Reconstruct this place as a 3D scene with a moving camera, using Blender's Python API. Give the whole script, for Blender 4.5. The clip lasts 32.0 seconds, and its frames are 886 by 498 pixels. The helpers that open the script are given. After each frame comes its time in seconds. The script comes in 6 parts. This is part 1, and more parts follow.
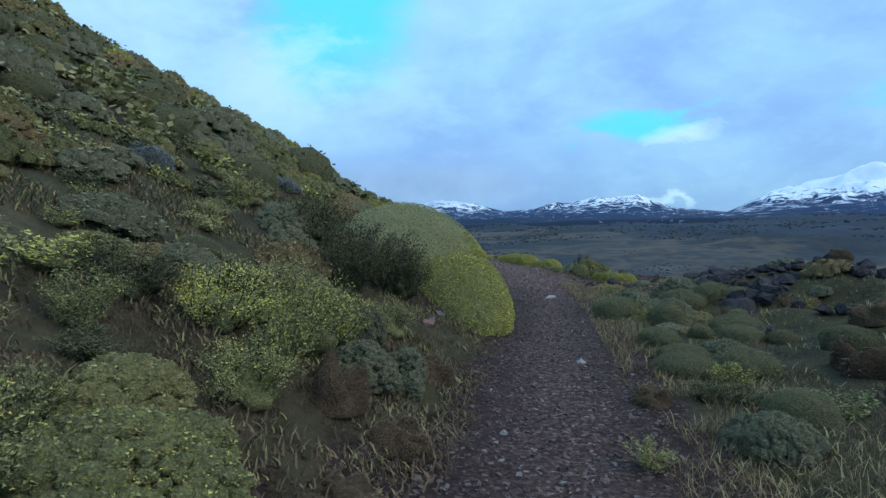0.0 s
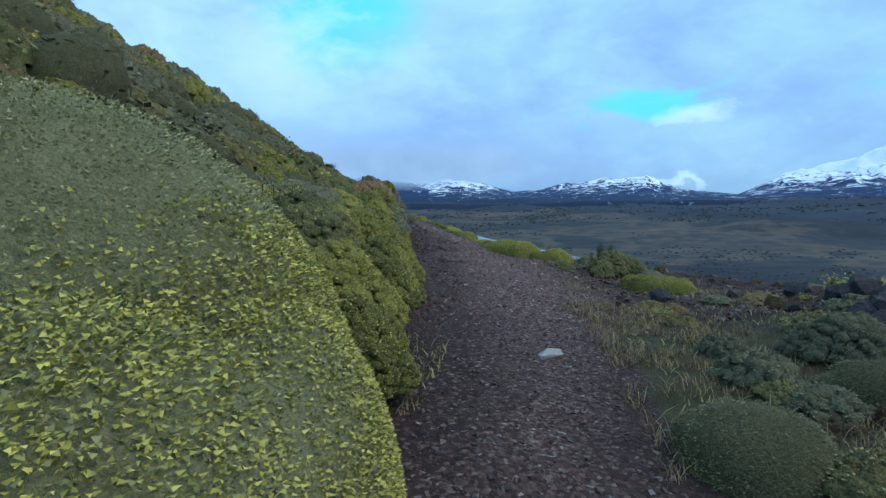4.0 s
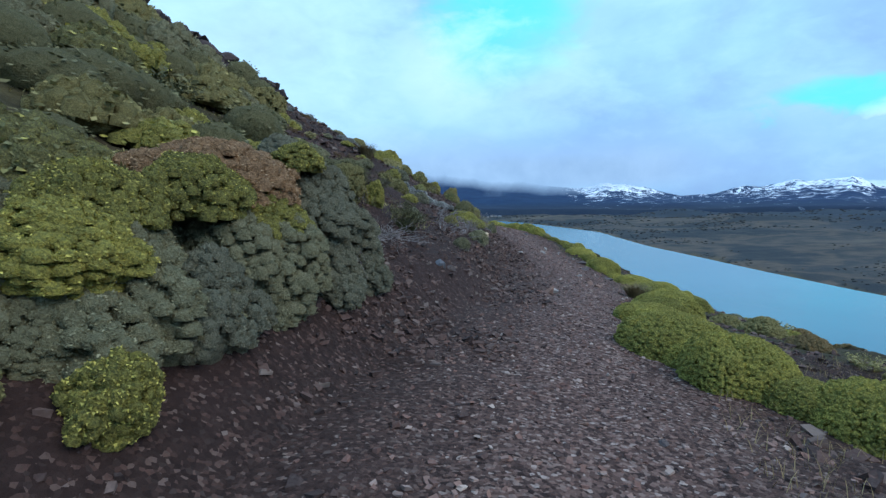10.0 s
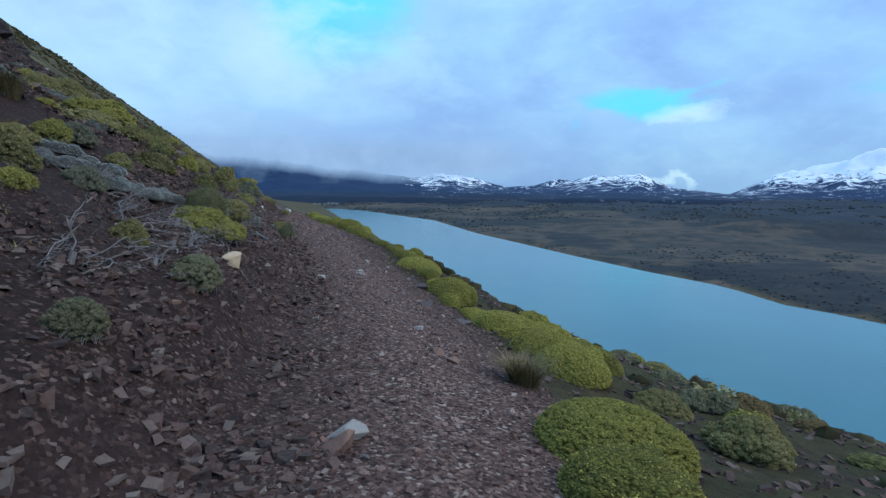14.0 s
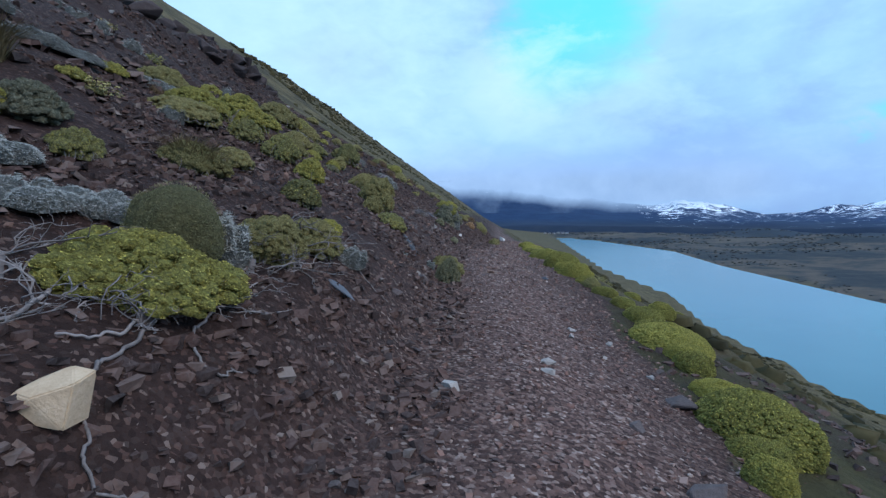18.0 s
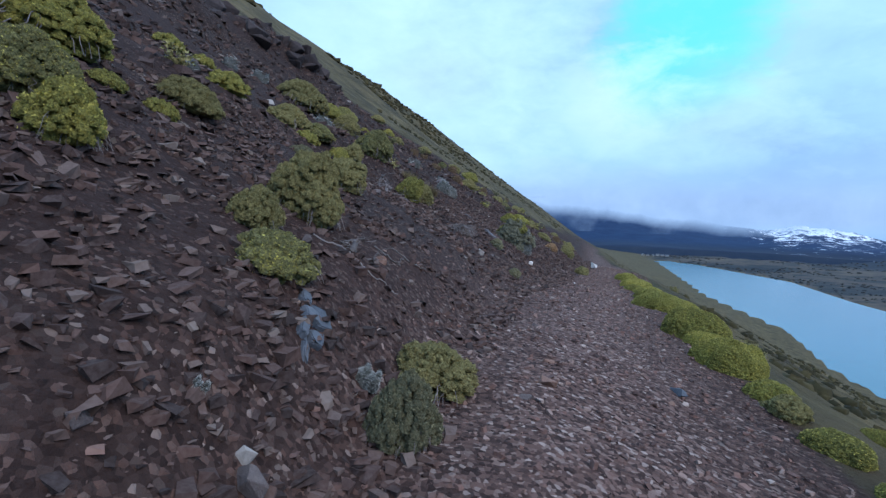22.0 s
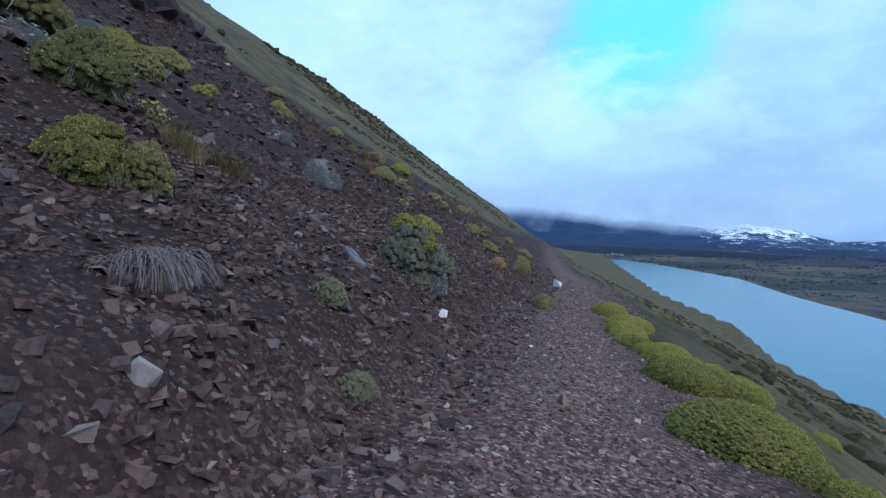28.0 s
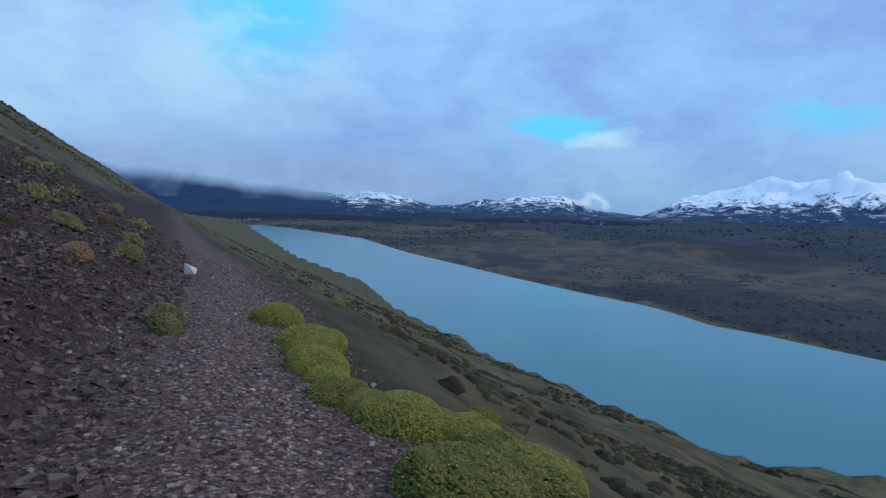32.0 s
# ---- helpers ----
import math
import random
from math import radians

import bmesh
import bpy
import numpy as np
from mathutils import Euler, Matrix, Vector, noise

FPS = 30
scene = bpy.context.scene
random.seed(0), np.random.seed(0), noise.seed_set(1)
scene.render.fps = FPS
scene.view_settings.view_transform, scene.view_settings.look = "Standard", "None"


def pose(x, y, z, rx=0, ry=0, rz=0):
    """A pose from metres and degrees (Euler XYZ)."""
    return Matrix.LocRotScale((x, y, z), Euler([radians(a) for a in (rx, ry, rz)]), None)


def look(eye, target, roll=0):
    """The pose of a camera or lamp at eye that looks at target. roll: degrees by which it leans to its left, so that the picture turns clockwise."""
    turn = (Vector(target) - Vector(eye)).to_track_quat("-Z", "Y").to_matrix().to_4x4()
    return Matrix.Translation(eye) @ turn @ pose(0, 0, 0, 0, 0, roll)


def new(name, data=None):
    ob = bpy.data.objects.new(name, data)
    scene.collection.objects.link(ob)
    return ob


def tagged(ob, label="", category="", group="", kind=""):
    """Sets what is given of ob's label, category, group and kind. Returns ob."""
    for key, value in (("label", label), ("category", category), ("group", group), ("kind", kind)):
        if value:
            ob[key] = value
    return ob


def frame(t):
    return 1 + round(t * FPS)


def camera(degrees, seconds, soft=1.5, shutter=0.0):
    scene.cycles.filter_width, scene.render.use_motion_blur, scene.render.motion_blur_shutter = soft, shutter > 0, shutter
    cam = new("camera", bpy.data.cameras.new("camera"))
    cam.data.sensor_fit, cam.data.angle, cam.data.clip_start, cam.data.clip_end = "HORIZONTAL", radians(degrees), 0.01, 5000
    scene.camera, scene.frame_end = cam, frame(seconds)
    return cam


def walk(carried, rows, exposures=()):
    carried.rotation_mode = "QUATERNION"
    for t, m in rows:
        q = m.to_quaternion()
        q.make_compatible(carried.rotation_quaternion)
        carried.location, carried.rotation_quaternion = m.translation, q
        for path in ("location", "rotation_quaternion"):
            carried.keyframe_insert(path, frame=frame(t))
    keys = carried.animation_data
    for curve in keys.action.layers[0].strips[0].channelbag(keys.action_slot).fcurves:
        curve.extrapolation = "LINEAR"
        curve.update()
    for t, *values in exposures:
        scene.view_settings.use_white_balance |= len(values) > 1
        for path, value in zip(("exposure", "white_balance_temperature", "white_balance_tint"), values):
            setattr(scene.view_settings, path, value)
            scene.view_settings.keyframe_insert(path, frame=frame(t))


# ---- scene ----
cam = camera(80.22, 32.0, soft=1.4)

# seconds, x, y, z of the eye, yaw to the left, pitch up, roll
PATH = [
    (0, 0.000, -0.000, 1.500, -4.11, -3.86, -1.22),
    (0.5, 0.189, 0.738, 1.491, -3.00, -3.93, -1.24),
    (1, 0.420, 1.474, 1.439, -3.70, -5.05, -1.84),
    (1.5, 0.598, 2.232, 1.395, -3.22, -5.00, -0.97),
    (2, 0.819, 3.008, 1.350, -4.45, -5.88, -1.46),
    (2.5, 1.049, 3.767, 1.318, -4.40, -6.32, -0.94),
    (3, 1.292, 4.569, 1.286, -4.07, -6.15, -1.57),
    (3.5, 1.540, 5.332, 1.229, -4.60, -6.17, -0.58),
    (5.5, 2.442, 8.966, 1.077, 4.05, -3.94, -1.03),
    (6, 2.663, 9.860, 1.051, 5.09, -3.03, -0.09),
    (6.5, 2.959, 10.770, 1.006, -2.08, -4.43, 0.06),
    (7, 3.054, 11.729, 0.974, -5.02, -6.36, -1.12),
    (7.5, 3.189, 12.608, 0.979, -8.95, -8.38, 0.84),
    (8, 3.305, 13.372, 0.974, -10.18, -8.54, 0.89),
    (8.5, 3.351, 14.146, 0.975, -5.50, -9.26, 3.06),
    (9, 3.417, 14.874, 1.006, 4.63, -8.62, 0.70),
    (9.5, 3.454, 15.635, 1.013, 12.70, -6.14, 0.74),
    (10, 3.557, 16.384, 0.984, 13.35, -5.34, -0.78),
    (10.5, 3.563, 17.193, 0.989, 14.80, -4.52, -0.24),
    (11, 3.526, 17.939, 0.948, 12.63, -5.62, 0.15),
    (11.5, 3.416, 18.780, 0.961, 15.62, -5.85, -1.27),
    (12, 3.375, 19.560, 0.995, 14.75, -4.33, -0.08),
    (12.5, 3.422, 20.299, 1.025, 9.34, -3.49, -1.41),
    (13, 3.457, 21.071, 1.026, 1.53, -3.42, -0.78),
    (13.5, 3.539, 21.721, 1.017, -4.21, -5.19, 0.62),
    (15.5, 3.885, 23.880, 0.810, -2.26, -7.87, -1.48),
    (16, 3.818, 24.579, 0.770, 9.62, -6.55, 0.13),
    (16.5, 3.776, 25.281, 0.768, 12.71, -5.52, -0.57),
    (17, 3.753, 25.916, 0.745, 15.94, -4.45, -1.24),
    (17.5, 3.673, 26.567, 0.747, 18.75, -3.89, -0.49),
    (18, 3.596, 27.163, 0.768, 20.45, -3.62, -0.09),
    (18.5, 3.450, 27.788, 0.758, 23.61, -2.67, 0.78),
    (19, 3.371, 28.447, 0.748, 21.11, -4.23, -0.14),
    (19.5, 3.239, 29.134, 0.736, 22.88, -3.44, -0.47),
    (20, 3.114, 29.769, 0.746, 23.69, -3.40, -0.75),
    (20.5, 2.989, 30.345, 0.778, 26.29, -2.31, 0.84),
    (21, 2.835, 30.931, 0.817, 28.66, -1.60, 0.64),
    (21.5, 2.644, 31.482, 0.823, 28.48, -2.66, 2.24),
    (22, 2.443, 32.119, 0.861, 30.28, -2.29, 2.35),
    (22.5, 2.302, 32.767, 0.873, 26.93, -3.49, 2.14),
    (23, 2.088, 33.327, 0.893, 27.00, -4.02, 2.25),
    (23.5, 1.815, 33.935, 0.951, 28.45, -4.25, 4.30),
    (24, 1.652, 34.408, 1.044, 31.70, -3.16, 3.81),
    (24.5, 1.484, 34.921, 1.104, 33.77, -1.71, 2.74),
    (25, 1.258, 35.514, 1.156, 28.07, -5.72, 2.88),
    (25.5, 1.093, 36.037, 1.177, 27.40, -4.47, 1.70),
    (26, 0.952, 36.570, 1.175, 25.60, -3.03, 1.84),
    (26.5, 0.840, 37.145, 1.206, 24.99, -1.97, 1.95),
    (28.5, 0.448, 38.946, 1.055, 27.13, -1.93, 1.32),
    (29, 0.204, 39.490, 1.088, 30.99, -1.94, 1.42),
    (29.5, -0.073, 40.050, 1.150, 33.91, -1.89, 2.48),
    (30, -0.227, 40.664, 1.165, 31.99, -1.30, 1.01),
    (30.5, -0.340, 41.255, 1.192, 20.65, -0.81, 1.35),
    (31, -0.300, 41.762, 1.144, 9.97, -1.12, 0.79),
    (31.5, -0.321, 42.112, 1.130, 3.88, -2.97, -1.16),
    (32, -0.365, 42.505, 1.116, -12.31, -4.61, 1.63),
]


# seconds, stops, white balance: the camera opens up where it sees less sky
EXPOSURES = [(0.0, 0.15, 5990, 5), (1.5, 0.16, 5990, 5), (3.0, 0.24, 5990, 5), (6.0, 0.12, 5990, 5), (8.0, 0.22, 6130, 5), (9.0, 0.34, 6130, 5), (10.0, 0.36, 6120, 6), (12.0, 0.36, 6090, 8), (13.0, 0.12, 6200, 8), (16.0, 0.14, 6190, 9),
             (18.5, 0.32, 6100, 13), (23.0, 0.4, 6060, 14), (26.0, 0.46, 6060, 14), (29.0, 0.31, 5980, 14), (30.2, 0.42, 6050, 13), (31.0, 0.02, 6070, 11), (32.0, -0.15, 6060, 12)]


def eye_pose(x, y, z, yaw, pitch, roll):
    return pose(x, y, z, 0, 0, yaw) @ pose(0, 0, 0, 90 + pitch) @ pose(0, 0, 0, 0, 0, roll)


walk(cam, [(t, eye_pose(*row)) for t, *row in PATH], exposures=EXPOSURES)

# ---------------------------------------------------------------- world and sun
SUN_AZ, SUN_EL = -105.0, 48.0


def math_node(tree, op, a, b=None, clamp=False):
    n = tree.nodes.new("ShaderNodeMath")
    n.operation, n.use_clamp = op, clamp
    for i, v in enumerate((a, b)):
        if v is None:
            continue
        if isinstance(v, (int, float)):
            n.inputs[i].default_value = v
        else:
            tree.links.new(v, n.inputs[i])
    return n.outputs[0]


def ramp_node(tree, fac, stops, smooth=False):
    n = tree.nodes.new("ShaderNodeValToRGB")
    e = n.color_ramp.elements
    while len(e) < len(stops):
        e.new(0.5)
    for el, (p, c) in zip(e, stops):
        el.position = p
        el.color = (*c, 1) if isinstance(c, tuple) else (c, c, c, 1)
    if smooth:
        n.color_ramp.interpolation = "EASE"
    if fac is not None:
        tree.links.new(fac, n.inputs[0])
    return n.outputs[0]


def mix_color(tree, fac, a, b, mode="MIX"):
    n = tree.nodes.new("ShaderNodeMix")
    n.data_type, n.blend_type = "RGBA", mode
    for sock, v in ((n.inputs[0], fac), (n.inputs[6], a), (n.inputs[7], b)):
        if isinstance(v, (int, float)):
            sock.default_value = v
        elif isinstance(v, tuple):
            sock.default_value = (*v, 1)
        else:
            tree.links.new(v, sock)
    return n.outputs[2]


def noise_node(tree, vec, scale, detail=4, rough=0.55, distort=0.0):
    n = tree.nodes.new("ShaderNodeTexNoise")
    n.inputs["Scale"].default_value, n.inputs["Detail"].default_value = scale, detail
    n.inputs["Roughness"].default_value, n.inputs["Distortion"].default_value = rough, distort
    if vec is not None:
        tree.links.new(vec, n.inputs["Vector"])
    return n.outputs["Fac"]


def sky_dir(az, el):
    a, e = radians(az), radians(el)
    return (-math.sin(a) * math.cos(e), math.cos(a) * math.cos(e), math.sin(e))


def make_world():
    world = bpy.data.worlds.new("overcast_sky")
    scene.world = world
    world.use_nodes = True
    t = world.node_tree
    t.nodes.clear()
    out = t.nodes.new("ShaderNodeOutputWorld")
    sky = t.nodes.new("ShaderNodeTexSky")
    sky.sky_type, sky.sun_disc = "NISHITA", False
    sky.sun_elevation, sky.sun_rotation = radians(SUN_EL), radians(-SUN_AZ)
    coord = t.nodes.new("ShaderNodeTexCoord").outputs["Generated"]
    sep = t.nodes.new("ShaderNodeSeparateXYZ")
    t.links.new(coord, sep.inputs[0])
    az = math_node(t, "MULTIPLY", math_node(t, "ARCTAN2", math_node(t, "MULTIPLY", sep.outputs[0], -1.0), sep.outputs[1]), 57.2958)
    el = math_node(t, "MULTIPLY", math_node(t, "ARCSINE", sep.outputs[2]), 57.2958)
    # cloud sheets look flattened near the horizon
    flat = t.nodes.new("ShaderNodeMapping")
    flat.inputs["Scale"].default_value = (1.0, 1.0, 2.0)
    t.links.new(coord, flat.inputs["Vector"])
    v = flat.outputs[0]
    big = noise_node(t, v, 2.6, 5, 0.5, 0.6)
    mid = noise_node(t, v, 6.5, 6, 0.55, 0.4)
    fine = noise_node(t, v, 17.0, 7, 0.6, 0.3)
    w1 = math_node(t, "SUBTRACT", big, 0.5)
    w2 = math_node(t, "SUBTRACT", mid, 0.5)
    w3 = math_node(t, "SUBTRACT", fine, 0.5)
    shift = math_node(t, "ADD", math_node(t, "MULTIPLY", w2, 14.0), math_node(t, "MULTIPLY", w3, 5.0))
    azw, elw = math_node(t, "ADD", az, shift), math_node(t, "SUBTRACT", el, math_node(t, "MULTIPLY", shift, 0.45))

    def patch(a, e, wa, we, tilt, amount):
        """A soft oval of sky; tilt leans its upper end to the left."""
        da = math_node(t, "SUBTRACT", azw, a)
        de = math_node(t, "SUBTRACT", elw, e)
        da = math_node(t, "SUBTRACT", da, math_node(t, "MULTIPLY", de, tilt))
        q = math_node(t, "ADD", math_node(t, "POWER", math_node(t, "DIVIDE", da, wa), 2.0), math_node(t, "POWER", math_node(t, "DIVIDE", de, we), 2.0))
        return math_node(t, "MULTIPLY", math_node(t, "SUBTRACT", 1.0, q, True), amount)

    def patches(rows):
        total = None
        for row in rows:
            p = patch(*row)
            total = p if total is None else math_node(t, "MAXIMUM", total, p)
        return total

    gap = ramp_node(t, math_node(t, "ADD", patches(GAPS), math_node(t, "MULTIPLY", w2, 0.5)), [(0.05, 0.0), (1.0, 0.95)], True)
    glow = math_node(t, "ADD", patches(GLOWS), math_node(t, "MULTIPLY", w3, 0.25), True)
    glow = ramp_node(t, glow, [(0.0, 0.0), (1.0, 1.0)])
    murk = patches(MURK)
    tone = math_node(t, "ADD", 0.5, math_node(t, "ADD", math_node(t, "MULTIPLY", w1, 1.2), math_node(t, "ADD", math_node(t, "MULTIPLY", w2, 0.55), math_node(t, "MULTIPLY", w3, 0.22))))
    cloud = ramp_node(t, tone, [(0.2, CLOUD_DARK), (0.5, CLOUD_MID), (0.8, CLOUD_LIGHT)])
    cloud = mix_color(t, 1.0, cloud, ramp_node(t, sep.outputs[2], [(0.0, 0.74), (0.10, 0.88), (0.24, 1.0)]), "MULTIPLY")
    cloud = mix_color(t, murk, cloud, CLOUD_MURK)
    cloud = mix_color(t, gap, cloud, SKY_GAP)
    cloud = mix_color(t, glow, cloud, CLOUD_GLOW)
    b1, b2 = t.nodes.new("ShaderNodeBackground"), t.nodes.new("ShaderNodeBackground")
    t.links.new(sky.outputs[0], b1.inputs[0])
    b1.inputs[1].default_value = 0.06
    t.links.new(cloud, b2.inputs[0])
    b2.inputs[1].default_value = 1.0
    mix = t.nodes.new("ShaderNodeMixShader")
    mix.inputs[0].default_value = 0.88
    t.links.new(b1.outputs[0], mix.inputs[1])
    t.links.new(b2.outputs[0], mix.inputs[2])
    t.links.new(mix.outputs[0], out.inputs[0])


# azimuth to the left of +y, elevation, half widths, lean, strength
GAPS = [(5.0, 24.0, 10.0, 15.0, -0.25, 1.0), (4.0, 45.0, 22.0, 20.0, 0.0, 1.0), (-24.0, 8.4, 8.5, 2.3, -1.2, 0.95), (-47.0, 8.5, 7.0, 2.4, 0.0, 0.6)]
GLOWS = [(-29.0, 7.4, 4.5, 1.5, -1.2, 0.5), (13.0, 13.5, 9.0, 6.0, 0.0, 0.42), (5.0, 11.0, 12.0, 5.0, 0.0, 0.15), (36.0, 18.0, 24.0, 18.0, 0.3, 0.34), (-28.0, 1.0, 4.0, 0.6, 0.0, 0.5)]
MURK = [(14.0, 3.5, 20.0, 5.0, 0.0, 0.55), (-6.0, 4.0, 16.0, 4.0, 0.0, 0.35)]
CLOUD_DARK, CLOUD_MID, CLOUD_LIGHT = (0.29, 0.50, 0.92), (0.37, 0.66, 1.06), (0.47, 0.80, 1.12)
CLOUD_GLOW, SKY_GAP, CLOUD_MURK = (0.78, 1.08, 1.12), (0.14, 0.80, 1.15), (0.29, 0.44, 0.80)
make_world()

sun = new("sun", bpy.data.lights.new("sun", "SUN"))
sun.data.energy, sun.data.angle, sun.data.color = 1.5, radians(60), (1.0, 0.83, 0.66)
sun.matrix_world = look(tuple(200 * c for c in sky_dir(SUN_AZ, SUN_EL)), (0, 0, 0))

# ---------------------------------------------------------------- ground shape
LAKE_Z = -75.0
WALK_XY = np.array([(x, y) for t, x, y, *_ in PATH])
# how far below the eye the trail lies, by the way's y
WALK_Z = np.array([row[3] for row in PATH]) - np.interp(WALK_XY[:, 1], [0, 6, 10, 15, 28, 30.3, 33, 35, 39, 42, 44], [1.42, 1.38, 1.38, 1.48, 1.48, 1.33, 1.33, 1.25, 1.22, 1.4, 1.5])


def smooth(a, n=2):
    p = np.pad(a, [(n, n)] + [(0, 0)] * (a.ndim - 1), mode="edge")
    return sum(p[i:i + len(a)] for i in range(2 * n + 1)) / (2 * n + 1)


def trail_line():
    """The trail's centre with its height, carried on behind and ahead."""
    xy, z = smooth(WALK_XY), smooth(WALK_Z, 4)
    back = [(x, y, 0.12 + 0.04 * b) for x, y, b in ((-150, -330, 60), (-60, -160, 20), (-26, -82, 4), (-10.5, -38, 2), (-4.2, -16, 1), (-1.3, -5, 0.2))]
    mid = [(x, y, h) for (x, y), h in zip(xy, z)]
    ahead = [(-0.9, 45.0, -0.42), (-1.7, 48.4, -0.5), (-2.4, 52.5, -0.6), (-3.3, 57.0, -0.75), (-5.2, 64.0, -1.0), (-9, 78, -1.6), (-20, 120, -2.5), (-70, 310, -5),
             (-190, 760, -12), (-480, 1850, -40), (-800, 3000, -60)]
    return np.array(back + mid + ahead)


TRAIL = trail_line()
TRAIL_S = np.r_[0, np.cumsum(np.linalg.norm(np.diff(TRAIL[:, :2], axis=0), axis=1))]
TRAIL_S -= TRAIL_S[6]
NEAR_SHORE = np.array([(300, -900), (250, -400), (215, -120), (190, 40), (180, 120), (160, 158), (132, 170), (115, 182), (113, 209), (103, 228), (99, 244), (85, 278), (74, 300), (79, 320), (66, 347), (48, 417),
                       (32, 558), (-48, 803), (-276, 1872), (-600, 3400)], float)
FAR_SHORE = np.array([(640, -900), (450, -400), (360, -50), (312, 180), (293, 262), (282, 292), (272, 323), (257, 350), (257, 414), (227, 493), (197, 598), (164, 734), (124, 890), (72, 1234),
                      (-139, 1721), (-276, 1872), (-600, 3400)], float)


def to_line(line, x, y):
    """Signed distance (left positive), place along the line and the line's third value, for arrays of points."""
    best, sign, along, third = np.full(x.shape, 1e12), np.ones(x.shape), np.zeros(x.shape), np.zeros(x.shape)
    s0 = 0.0
    for a, b in zip(line[:-1], line[1:]):
        u = b[:2] - a[:2]
        n = math.hypot(*u)
        f = np.clip(((x - a[0]) * u[0] + (y - a[1]) * u[1]) / n**2, 0, 1)
        px, py = x - a[0] - f * u[0], y - a[1] - f * u[1]
        d2 = px * px + py * py
        near = d2 < best
        best = np.where(near, d2, best)
        sign = np.where(near, np.sign(u[0] * (y - a[1]) - u[1] * (x - a[0])), sign)
        along = np.where(near, s0 + f * n, along)
        if line.shape[1] > 2:
            third = np.where(near, a[2] + f * (b[2] - a[2]), third)
        s0 += n
    return np.sqrt(best) * np.where(sign == 0, 1, sign), along, third


def hashed(ix, iy, seed):
    h = (ix.astype(np.int64) * 374761393 + iy.astype(np.int64) * 668265263 + seed * 1442695041) & 0x7FFFFFFF
    h = ((h ^ (h >> 13)) * 1274126177) & 0x7FFFFFFF
    return ((h ^ (h >> 16)) & 0xFFFF) / 65535.0


def vnoise(x, y, seed=0):
    ix, iy = np.floor(x), np.floor(y)
    fx, fy = x - ix, y - iy
    fx, fy = fx * fx * (3 - 2 * fx), fy * fy * (3 - 2 * fy)
    a, b = hashed(ix, iy, seed), hashed(ix + 1, iy, seed)
    c, d = hashed(ix, iy + 1, seed), hashed(ix + 1, iy + 1, seed)
    return (a + (b - a) * fx) * (1 - fy) + (c + (d - c) * fx) * fy - 0.5


def fbm(x, y, octaves=4, seed=0):
    total, amp = 0.0, 1.0
    for i in range(octaves):
        total = total + amp * vnoise(x * 2**i + 17.3 * i, y * 2**i - 9.1 * i, seed + i)
        amp *= 0.5
    return total


def ease(a, lo, hi):
    t = np.clip((a - lo) / (hi - lo), 0, 1)
    return t * t * (3 - 2 * t)


